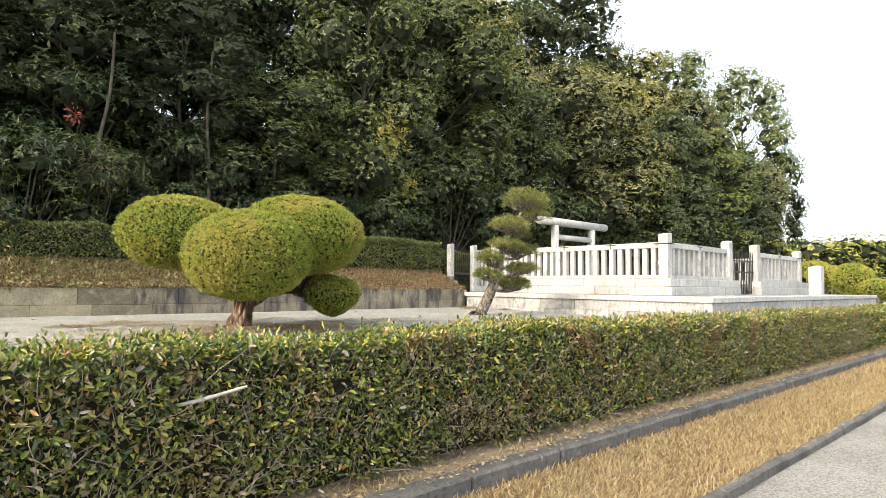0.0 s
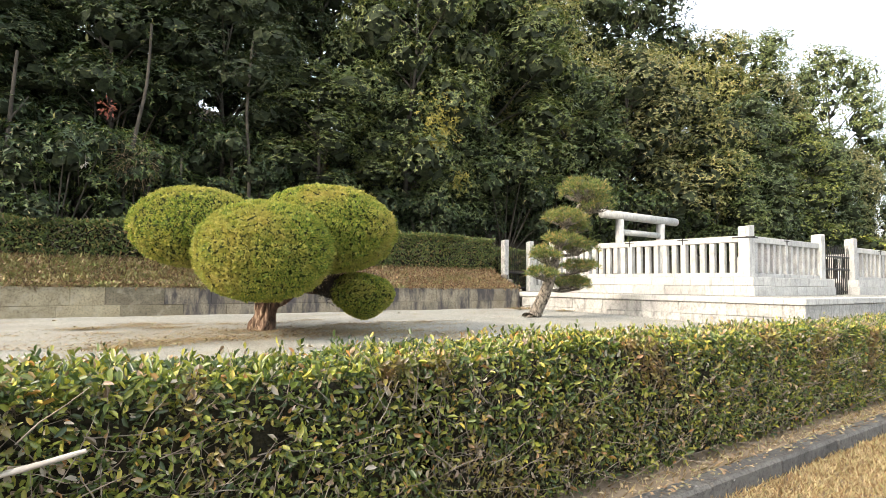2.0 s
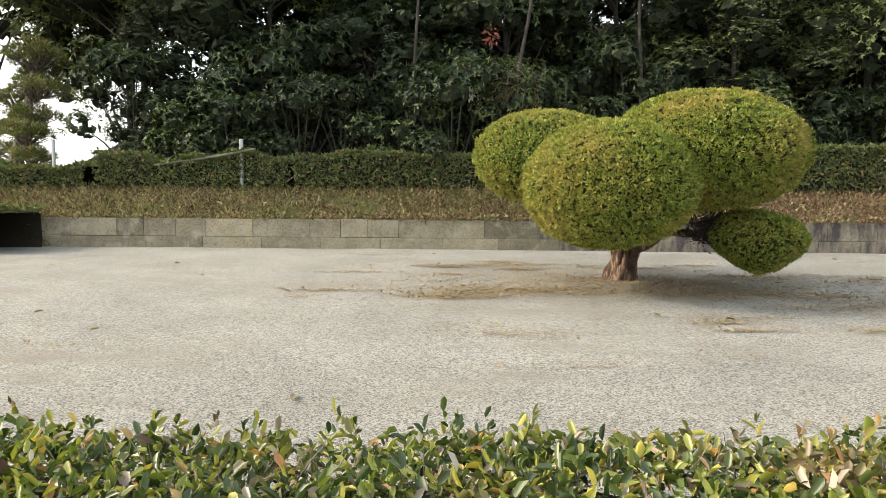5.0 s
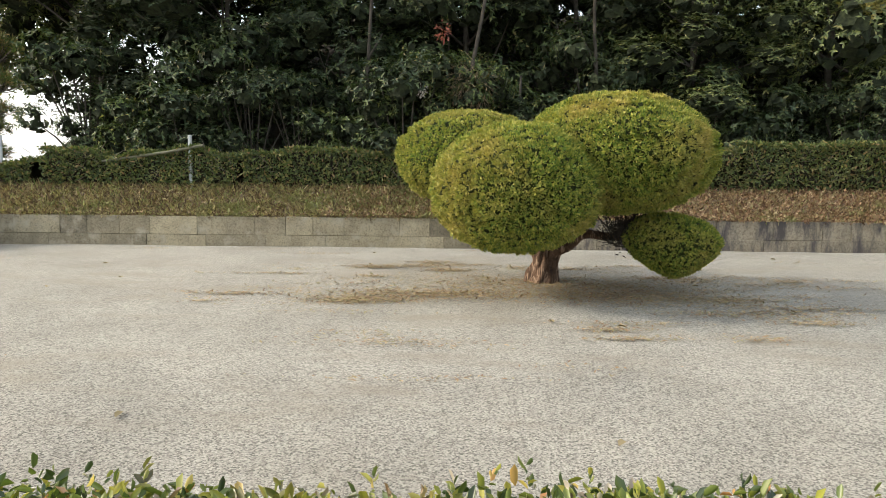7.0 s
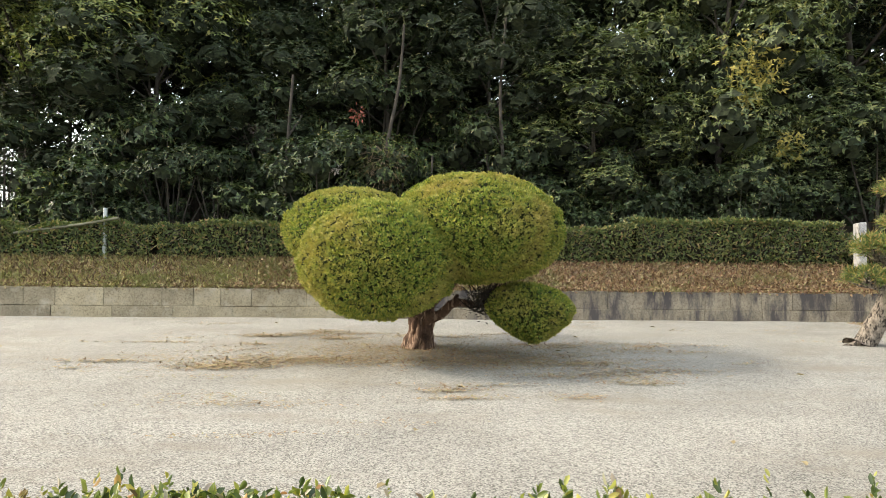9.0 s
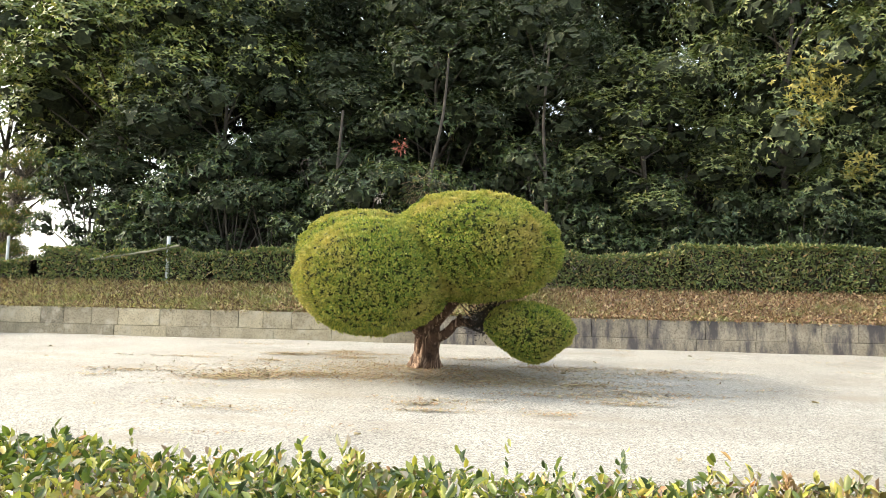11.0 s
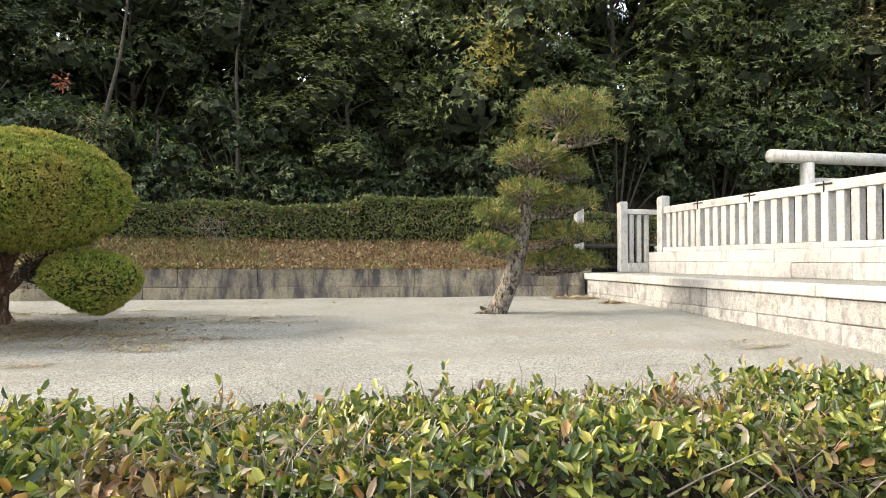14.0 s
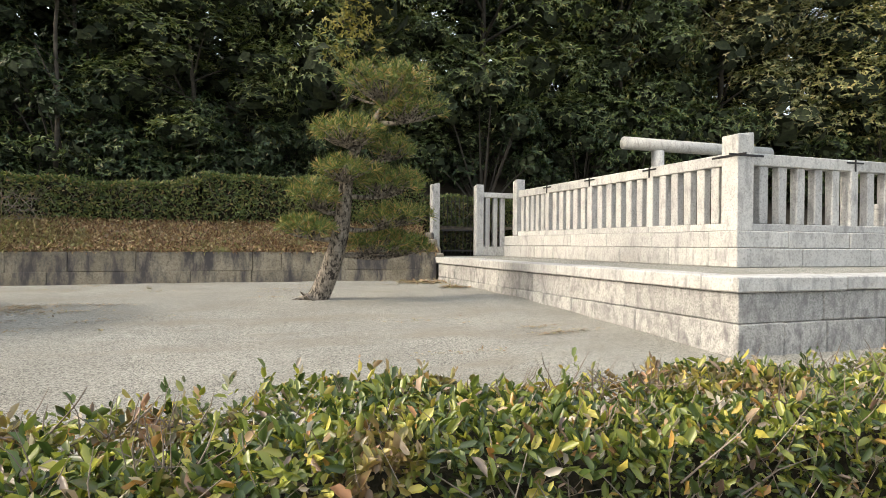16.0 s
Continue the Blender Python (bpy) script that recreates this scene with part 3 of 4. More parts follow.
# ---- front hedge ----
def box_hedge(root, x0, x1, y0, y1, zlow, top, density, Lr, leaf, core, full, shoots=0.0, seed=0.0, inset=0.12):
    """A clipped hedge: leaves over front, top and back of an uneven body."""
    ln = x1 - x0
    hgt = (top(x0) + top(x1)) / 2 - zlow
    parts = []
    nf = int(density * ln * hgt)
    nt = int(density * ln * (y1 - y0) * 1.15)
    for kind, n in (("front", nf), ("top", nt), ("back", nf // 8)):
        xs = rng.uniform(x0, x1, n)
        tops = np.array([top(v) for v in np.linspace(x0, x1, 64)])
        tz = np.interp(xs, np.linspace(x0, x1, 64), tops)
        dep = rng.beta(1.1, 2.2, n) * inset
        u = rng.uniform(0, 1, n)
        if kind == "top":
            P = np.stack([xs, y0 + u * (y1 - y0), tz - dep * 0.8], 1)
            edge = np.minimum(u, 1 - u) * (y1 - y0)
            P[:, 2] -= np.maximum(0, 0.09 - edge) * 0.5
            N = np.tile([0, 0, 1.0], (n, 1))
        else:
            sgn = -1 if kind == "front" else 1
            zz = zlow + 0.03 + (tz - zlow) * u ** 0.9
            P = np.stack([xs, (y0 + dep if kind == "front" else y1 - dep), np.minimum(zz, tz - 0.02)], 1)
            P[:, 1] += -sgn * np.maximum(0, 0.12 - (P[:, 2] - zlow)) * 0.4
            N = np.tile([0, sgn, 0.25], (n, 1))
        lm = lump(P, 2.4, seed) * 0.035 + lump(P, 8.0, seed + 3) * 0.02
        P = P + N * lm[:, None]
        keep = lump(P, 3.3, seed + 7) + lump(P, 9, seed + 2) * 0.6 + rng.normal(0, 0.25, n) > -0.98
        P, N = P[keep], N[keep]
        n = len(P)
        ax = N * 0.35 + rand_dirs(n) * 1.0 + np.array([0, 0, 0.25])
        hint = N * 1.0 + rand_dirs(n) * 1.0 + np.array([0, 0, 0.2])
        L = Lr[0] + (Lr[1] - Lr[0]) * rng.random(n) ** 1.5
        parts.append(leaf_arrays(P, ax, hint, L, L * rng.uniform(0.32, 0.50, n), 0.35, full, 0.2))
    if shoots:
        n = int(shoots * ln)
        xs = rng.uniform(x0, x1, n)
        base = np.stack([xs, rng.uniform(y0 + 0.05, y1 - 0.02, n), np.interp(xs, np.linspace(x0, x1, 64), tops) - 0.03], 1)
        reach = rng.uniform(0.03, 0.085, n) * np.where(rng.random(n) < 0.06, 1.5, 1.0)
        sway = rand_dirs(n) * np.array([0.4, 0.4, 0.0]) + np.array([0, 0, 1.0])
        for k in range(6):
            P = base + sway * (reach * (k + 0.6) / 6)[:, None]
            ax = rand_dirs(n) * np.array([1, 1, 0.3]) * 0.8 + np.array([0, 0, 0.35 + 0.12 * k])
            L = rng.uniform(Lr[0], Lr[1], n) * 0.85
            parts.append(leaf_arrays(P, ax, rand_dirs(n), L, L * 0.42, 0.3, full, 0.12))
    V, F = join_arrays(parts)
    place("foliage", fast_mesh("foliage", V, F), leaf, root, kind="stuff")
    # Solid filler body; its dark colour paints the shade in the gaps.
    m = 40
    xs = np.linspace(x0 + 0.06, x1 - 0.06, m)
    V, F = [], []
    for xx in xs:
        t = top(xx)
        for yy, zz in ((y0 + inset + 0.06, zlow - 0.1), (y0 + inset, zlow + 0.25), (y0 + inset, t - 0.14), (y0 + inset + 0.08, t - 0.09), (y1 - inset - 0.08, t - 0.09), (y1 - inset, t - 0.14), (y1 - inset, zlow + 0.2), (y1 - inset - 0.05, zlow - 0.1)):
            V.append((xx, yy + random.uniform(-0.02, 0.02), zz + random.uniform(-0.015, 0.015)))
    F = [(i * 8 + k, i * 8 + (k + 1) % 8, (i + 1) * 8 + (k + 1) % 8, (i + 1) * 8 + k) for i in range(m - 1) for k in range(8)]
    place("inner_growth", fast_mesh("inner_growth", V, F), core, root, "near-black hedge body, shade painted into its colour", "stuff")


def twigs(root, n, x0, x1, yf, z0, z1, length, r, material, out=-1.0, name="twig_growth"):
    parts = []
    for _ in range(n):
        p = Vector((random.uniform(x0, x1), yf + random.uniform(0.0, 0.10), random.uniform(z0, z1)))
        d = Vector((random.uniform(-1, 1), out * random.uniform(0.0, 0.5), random.uniform(-0.1, 1.0))).normalized()
        pts = [p]
        for k in range(3):
            d = (d + Vector((random.uniform(-0.35, 0.35), random.uniform(-0.15, 0.15), random.uniform(-0.2, 0.35)))).normalized()
            pts.append(pts[-1] + d * length * random.uniform(0.2, 0.42))
        rr = r * random.uniform(0.5, 1.2)
        parts.append(tube(pts, [rr, rr * 0.8, rr * 0.6, rr * 0.3], 4))
    V, F = join_arrays(parts)
    place(name, fast_mesh(name, V, F), material, root, kind="stuff")


def hedge_top(x):
    return float(np.interp(x, [-4, 5, 8, 16, 45], [1.175, 1.163, 1.12, 1.082, 1.09])) + 0.018 * math.sin(x * 1.9) + 0.014 * math.sin(x * 4.7 + 1)


SECTIONS = ((-2.0, 3.0, 4000), (3.0, 9.0, 3800), (9.0, 15.0, 3800))
for x0, x1, dens in SECTIONS:
    root = thing("front_hedge", ((x0 + x1) / 2, 4.1, 0.25), "clipped evergreen hedge with glossy green and yellowing leaves", "hedge", "front hedge")
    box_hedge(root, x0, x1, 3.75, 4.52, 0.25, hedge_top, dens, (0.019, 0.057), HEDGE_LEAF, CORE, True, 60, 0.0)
    twigs(root, int((x1 - x0) * 130), x0, x1, 3.74, 0.28, 1.0, 0.26, 0.0030, TWIG)
    twigs(root, int((x1 - x0) * 75), x0, x1, 3.85, 1.02, 1.11, 0.14, 0.0026, TWIG)
    twigs(root, int((x1 - x0) * 75), x0, x1, 4.2, 1.02, 1.11, 0.14, 0.0026, TWIG)
for x0, x1 in ((15.0, 26.0), (26.0, 44.0)):
    root = thing("front_hedge", ((x0 + x1) / 2, 4.1, 0.25), "clipped evergreen hedge with glossy green and yellowing leaves", "hedge", "front hedge")
    box_hedge(root, x0, x1, 3.75, 4.52, 0.25, hedge_top, 1100 if x0 < 20 else 650, (0.06, 0.10), HEDGE_LEAF, CORE, False, 8, 0.0)
branch = thing("broken_branch", (1.4, 3.72, 0.95), "bleached bare branch end sticking out of the hedge", "branch")
v, f = tube(smooth_line([(1.18, 3.78, 0.89), (1.32, 3.71, 0.925), (1.49, 3.66, 0.968)], 7), [0.010, 0.010, 0.010, 0.010, 0.009, 0.009, 0.007], 7, 0.1)
place("wood", fast_mesh("wood", v, f, True), PALE_WOOD, branch)


# ---- grass verge ----
def grass(root, name, n, x0, x1, y0, y1, height, Lr, wid, material, lean=0.9):
    P = np.stack([rng.uniform(x0, x1, n), rng.uniform(y0, y1, n), np.zeros(n)], 1)
    P[:, 2] = height(P[:, 0], P[:, 1])
    ax = rand_dirs(n) * lean
    ax[:, 2] = np.abs(ax[:, 2]) * 0.5 + 0.45
    L = rng.uniform(*Lr, n)
    V, F = leaf_arrays(P, ax, rand_dirs(n), L, wid * rng.uniform(0.7, 1.3, n), 0.1, False, 0.25)
    place(name, fast_mesh(name, V, F), material, root, kind="stuff")


vz = lambda x, y: 0.05 + (y - 2.46) * 0.06
verge = thing("grass_verge", (8, 3, 0.06), "dry straw-brown grass strip between the kerbs", "grass", kind="stuff")
grass(verge, "blades", 56000, -2, 12, 2.50, 3.50, vz, (0.03, 0.09), 0.0055, DRY_GRASS)
grass(verge, "blades", 22000, 12, 40, 2.50, 3.50, vz, (0.06, 0.13), 0.012, DRY_GRASS)
grass(verge, "blades", 2500, -2, 20, 3.66, 3.85, lambda x, y: 0.23 + 0 * x, (0.04, 0.10), 0.006, DRY_GRASS)

n = 2600
P = np.stack([rng.uniform(-2, 16, n), rng.uniform(3.50, 3.80, n), np.full(n, 0.262)], 1)
P[:, 2] += rng.uniform(0, 0.015, n)
ax = rand_dirs(n)
ax[:, 2] *= 0.2
L = rng.uniform(0.02, 0.05, n)
V, F = leaf_arrays(P, ax, np.tile([0, 0, 1.0], (n, 1)) + rand_dirs(n) * 0.4, L, L * 0.5)
place("fallen_hedge_leaves", fast_mesh("fallen_hedge_leaves", V, F), LITTER, verge, kind="stuff")

# ---- bank ----
bz = lambda x, y: np.interp(y, [15.0, 15.22, 16.4, 17.0], [1.355, 1.37, 1.95, 2.05])
bank = thing("bank_growth", (3, 15.8, 1.6), "dry brown grass and creeping plants on the bank", "grass", kind="stuff")
grass(bank, "blades", 20000, -8.5, 7.5, 15.12, 16.55, bz, (0.07, 0.22), 0.013, BANK_LEAF, 1.0)
grass(bank, "blades", 20000, 1.5, 14.8, 15.16, 16.55, bz, (0.06, 0.15), 0.014, BANK_RED, 1.0)
for x0, x1, n, m in ((-8.5, 7.0, 13000, BANK_LEAF), (1.0, 14.75, 15000, BANK_RED)):
    P = np.stack([rng.uniform(x0, x1, n), 15.03 + 1.45 * rng.random(n) ** 1.3, np.zeros(n)], 1)
    P[:, 2] = bz(P[:, 0], P[:, 1]) + rng.uniform(0.0, 0.10, n)
    L = rng.uniform(0.04, 0.085, n)
    V, F = leaf_arrays(P, rand_dirs(n), np.tile([0, 0, 1.0], (n, 1)) + rand_dirs(n) * 0.6, L, L * 0.55)
    place("creeper_leaves", fast_mesh("creeper_leaves", V, F), m, bank, kind="stuff")

# ---- back hedges ----
HB = [(-8.6, -5.6, 2.50, 0.06), (14.95, 17.4, 2.68, 0.03), (-5.4, -1.0, 2.72, 0.09), (-0.9, 9.9, 2.78, 0.05), (9.95, 14.85, 3.0, 0.03)]
for x0, x1, zt, amp in HB:
    root = thing("back_hedge", ((x0 + x1) / 2, 16.8, 1.95), "rough clipped dark green hedge above the bank", "hedge", "back hedges")
    tp = lambda x, zt=zt, amp=amp: zt + amp * math.sin(x * 2.1) + amp * 0.7 * math.sin(x * 5.3)
    set_back = 0.25 if x0 > 14 else 0.0
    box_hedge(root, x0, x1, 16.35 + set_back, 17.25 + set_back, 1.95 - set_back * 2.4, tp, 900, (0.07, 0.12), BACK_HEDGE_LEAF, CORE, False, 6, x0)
    twigs(root, int((x1 - x0) * 10), x0, x1, 16.36, 2.0, 2.7, 0.4, 0.006, TWIG)


# ---- topiary ----
topi = thing("topiary_juniper", (4.92, 11.1, 0.74), "cloud-pruned juniper with four rounded yellow-green domes", "tree")


def dome(root, at, rad, density, flat=0.55, seed=0.0, taper=0.0, lean=0.0, size=1.0):
    """One clipped dome: a solid body, dark as painted shade, under a skin of short sprigs. taper: how far it narrows
    downwards.
    """
    c, r = np.array(at), np.array(rad)
    def shape(D):
        D = D.copy()
        s = np.where(D[:, 2:] > 0, 1.0, flat + (1 - flat) * 0.5)
        q = np.sign(D) * np.abs(D) ** np.array([0.96, 0.96, 0.93])
        q = q * np.array([1, 1, 1])
        q[:, 2] *= s[:, 0]
        q[:, :2] *= (1 - taper * np.clip(-D[:, 2:], 0, 1))
        q[:, 0] += lean * D[:, 2]
        w = 1 + lump(D, 2.0, seed) * 0.03 + lump(D, 6.0, seed + 2) * 0.020 + lump(D, 15.0, seed + 5) * 0.022
        return c + q * r * w[:, None]
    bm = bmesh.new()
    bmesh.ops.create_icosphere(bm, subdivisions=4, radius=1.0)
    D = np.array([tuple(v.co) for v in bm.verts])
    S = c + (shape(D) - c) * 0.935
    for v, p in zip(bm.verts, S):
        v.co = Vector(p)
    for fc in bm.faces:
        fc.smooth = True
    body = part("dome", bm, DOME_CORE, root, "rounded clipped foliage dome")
    area = 4 * math.pi * ((rad[0] * rad[1]) ** 1.6 / 3 + 2 * (rad[0] * rad[2]) ** 1.6 / 3) ** (1 / 1.6)
    n, per = int(area * density / 8), 13
    k = np.arange(n) + 0.5
    turn, zc = k * 2.399963, 1 - 2 * k / n
    D = np.stack([np.cos(turn) * np.sqrt(1 - zc * zc), np.sin(turn) * np.sqrt(1 - zc * zc), zc], 1)
    D = unit(D + rand_dirs(n) * 2.6 / math.sqrt(n))
    Q = shape(D)
    NQ = unit((Q - c) / r ** 2)
    Q = c + (Q - c) * (0.975 + 0.024 * lump(Q, 11.0, seed) + 0.014 * lump(Q, 26.0, seed + 1) + rng.uniform(-0.022, 0.012, n))[:, None]
    Q, N = np.repeat(Q, per, 0), np.repeat(NQ, per, 0)
    off = rand_dirs(n * per) * rng.uniform(0.2, 1.0, n * per)[:, None]
    P = Q + (off - N * np.sum(off * N, 1, keepdims=True)) * 0.026 * size
    n = len(P)
    ax = N * 0.6 + off * 0.9 + rand_dirs(n) * 0.3 + np.array([0, 0, 0.1])
    L = rng.uniform(0.018, 0.042, n)[:, None] * size
    a1 = unit(ax)
    side = unit(np.cross(a1, N + rand_dirs(n) * 0.7)) * L * 0.27
    V = np.stack([P - side, P + a1 * L * 0.15 + side, P + a1 * L], 1).reshape(-1, 3)
    F = np.arange(n * 3).reshape(-1, 3)
    place("foliage_skin", fast_mesh("foliage_skin", V, F), TOPIARY_LEAF, body, kind="stuff")


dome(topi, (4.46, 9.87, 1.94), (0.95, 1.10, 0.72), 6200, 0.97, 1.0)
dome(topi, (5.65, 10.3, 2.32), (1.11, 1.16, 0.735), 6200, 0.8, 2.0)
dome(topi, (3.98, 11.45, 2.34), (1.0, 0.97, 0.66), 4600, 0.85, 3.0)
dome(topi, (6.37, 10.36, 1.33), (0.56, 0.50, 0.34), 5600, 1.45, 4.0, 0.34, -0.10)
for k in range(8):
    a = k * 0.785 + 0.3
    pts, rad = [], []
    for q in range(16):
        h = q / 15
        spread = 0.105 + 0.42 * max(0, 0.28 - h) ** 1.4 + 0.015 * math.sin(q * 1.3 + k * 2)
        w = a + h * 1.1 + 0.12 * math.sin(q * 0.9 + k)
        pts.append((4.93 + 0.15 * h + math.cos(w) * spread, 11.1 - 0.18 * h + math.sin(w) * spread, 0.66 + 1.25 * h))
        rad.append(0.072 - 0.012 * h + 0.012 * math.sin(q * 1.9 + k * 1.3))
    v, f = tube(pts, rad, 16, 0.24, 4)
    place("stem", fast_mesh("stem", v, f, True), BARK_RED, topi, "stringy brown stem of the fluted trunk")
v, f = tube([(4.93, 11.1, 0.64), (5.0, 11.02, 1.2), (5.08, 10.92, 1.9)], [0.12, 0.10, 0.09], 12)
place("heartwood", fast_mesh("heartwood", v, f, True), BARK_RED, topi)
for pts, r0 in (([(4.97, 11.05, 1.15), (4.75, 10.7, 1.42), (4.5, 10.2, 1.72)], 0.10), ([(5.05, 11.0, 1.35), (5.35, 10.7, 1.65), (5.6, 10.4, 1.95)], 0.11), ([(4.95, 11.1, 1.3), (4.5, 11.3, 1.6), (4.1, 11.3, 1.95)], 0.09),
                ([(5.02, 11.0, 1.12), (5.26, 10.9, 1.22), (5.42, 10.82, 1.38), (5.75, 10.66, 1.36), (6.1, 10.5, 1.42)], 0.075), ([(5.4, 10.82, 1.36), (5.46, 10.76, 1.49)], 0.045)):
    line = smooth_line(pts, 10)
    v, f = tube(line, list(np.linspace(r0, r0 * 0.55, 10)), 12, 0.08, 3)
    place("limb", fast_mesh("limb", v, f, True), BARK_RED, topi)


# Dead twigs and sprigs whose dark colour also stands for the dome's shade.
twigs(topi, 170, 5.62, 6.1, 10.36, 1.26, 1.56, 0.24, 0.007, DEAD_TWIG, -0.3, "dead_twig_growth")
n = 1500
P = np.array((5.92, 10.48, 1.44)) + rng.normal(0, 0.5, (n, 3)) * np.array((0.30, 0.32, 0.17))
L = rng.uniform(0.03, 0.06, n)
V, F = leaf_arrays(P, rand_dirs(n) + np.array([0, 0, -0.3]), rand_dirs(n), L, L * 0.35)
place("withered_sprigs", fast_mesh("withered_sprigs", V, F), DEAD_TWIG, topi, "withered sprigs on the low limb, darkened as shade", "stuff")

# ---- pine ----
pine = thing("garden_pine", (11.72, 11.53, 0.74), "leaning cloud-pruned pine with tiered needle pads", "tree")


def forward(x, y, z):
    """The pine leans towards the path, the more the higher."""
    h = max(0.0, z - 0.8)
    return (x - 0.045 * h, y - 0.27 * h, min(z, 0.8) + 0.915 * h)


trunk_line = smooth_line([forward(*p) for p in ((11.62, 11.53, 0.68), (11.74, 11.53, 0.85), (11.93, 11.5, 1.45), (12.02, 11.5, 1.95), (12.08, 11.52, 2.5), (12.2, 11.55, 3.0), (12.5, 11.55, 3.5), (12.72, 11.55, 3.9))], 28)
v, f = tube(trunk_line, list(np.concatenate([[0.26, 0.19], np.linspace(0.16, 0.035, 26)])), 14, 0.06, 5)
place("trunk", fast_mesh("trunk", v, f, True), BARK_PINE, pine, "scaly grey-brown leaning trunk")
v, f = tube(smooth_line([(11.75, 11.53, 0.80), (11.55, 11.5, 0.76), (11.32, 11.48, 0.73)], 6), [0.1, 0.08, 0.07, 0.05, 0.035, 0.02], 8)
place("root", fast_mesh("root", v, f, True), BARK_PINE, pine)


def needle_pad(cx, cy, cz, rx, ry, rz, tufts, foot):
    line = smooth_line([foot, ((foot[0] + cx) / 2, (foot[1] + cy) / 2, min(foot[2], cz) - 0.02), (cx, cy, cz - rz * 0.6)], 8)
    parts = [tube(line, list(np.linspace(0.04, 0.018, 8)), 6)]
    n = int(tufts * 0.82)
    rx, ry, rz = rx * 0.86, ry * 0.9, rz * 0.95
    D = rand_dirs(n)
    D[:, 2] = np.abs(D[:, 2]) * np.where(rng.random(n) < 0.85, 1, -0.35)
    T = np.array([cx, cy, cz]) + D * np.array([rx, ry, rz * 1.15]) * rng.uniform(0.3, 1.1, n)[:, None] ** 0.7
    for p in T[: n // 2]:
        k = line[random.randint(4, 7)]
        q = k + (Vector(p) - k) * 0.95
        parts.append(tube([k, k.lerp(q, 0.55) + Vector((0, 0, -0.03)), q], [0.012, 0.009, 0.005], 4))
    V, F = join_arrays(parts)
    limb = place("branch", fast_mesh("branch", V, F, True), BARK_PINE, pine)
    per = 24
    Q = np.repeat(T, per, 0)
    out = np.repeat(unit(D + np.array([0, 0, 0.7])), per, 0)
    ax = out * 0.75 + rand_dirs(len(Q)) * 0.85
    L = rng.uniform(0.09, 0.17, len(Q))
    V, F = leaf_arrays(Q, ax, rand_dirs(len(Q)), L, 0.010, 0.1)
    place("needles", fast_mesh("needles", V, F), PINE_NEEDLE, limb, kind="stuff")


for pad in ((12.65, 11.55, 3.92, 0.74, 0.6, 0.34, 210, (12.6, 11.55, 3.7)), (12.95, 11.35, 3.60, 0.50, 0.45, 0.22, 100, (12.5, 11.55, 3.45)), (12.05, 11.45, 3.22, 0.60, 0.55, 0.22, 150, (12.25, 11.55, 3.05)), (12.75, 11.7, 3.05, 0.45, 0.4, 0.18, 80, (12.2, 11.55, 2.9)),
            (12.05, 11.4, 2.68, 0.50, 0.5, 0.18, 110, (12.1, 11.52, 2.55)), (12.72, 11.45, 2.50, 0.55, 0.5, 0.22, 140, (12.1, 11.52, 2.35)), (11.65, 11.5, 2.28, 0.42, 0.45, 0.20, 100, (12.05, 11.5, 2.1)), (12.78, 11.4, 2.02, 0.60, 0.5, 0.16, 120, (12.0, 11.5, 1.85)),
            (11.5, 11.35, 1.82, 0.42, 0.4, 0.16, 90, (11.98, 11.5, 1.7)), (12.65, 11.5, 1.60, 0.70, 0.5, 0.18, 150, (11.95, 11.5, 1.45)), (13.05, 11.6, 1.55, 0.38, 0.35, 0.14, 60, (12.2, 11.5, 1.42))):
    needle_pad(*forward(*pad[:3]), *pad[3:7], forward(*pad[7]))


# ---- forest ----
def whorls(P, A, count, Lr, droop, ratio):
    """Sprays of leaves standing round the twig ends P that point along A; far ones have simple leaves."""
    n = len(P)
    a = unit(np.cross(A, rand_dirs(n)))
    b = np.cross(A, a)
    turn = rng.uniform(0, 6.28, n)
    parts = []
    for k in range(count):
        w = turn + k * 6.283 / count + rng.uniform(-0.8, 0.8, n)
        ring = a * np.cos(w)[:, None] + b * np.sin(w)[:, None]
        ax = ring * 0.9 + A * rng.uniform(-0.1, 0.8, n)[:, None] + np.array([0, 0, -droop])
        L = rng.uniform(*Lr, n) * rng.uniform(0.65, 1.1, n)
        if Lr[0] >= 0.15:
            a1 = unit(ax)
            side = unit(np.cross(a1, A + rand_dirs(n) * 0.3)) * (L * ratio * 0.55)[:, None]
            V = np.stack([P + a1 * (L * 0.2)[:, None] - side, P + a1 * (L * 0.35)[:, None] + side, P + a1 * L[:, None]], 1).reshape(-1, 3)
            parts.append((V, np.arange(n * 3).reshape(-1, 3)))
        else:
            parts.append(leaf_arrays(P, ax, A + rand_dirs(n) * 0.3, L, L * ratio, 0.15, False, 0.12))
    return join_arrays(parts)


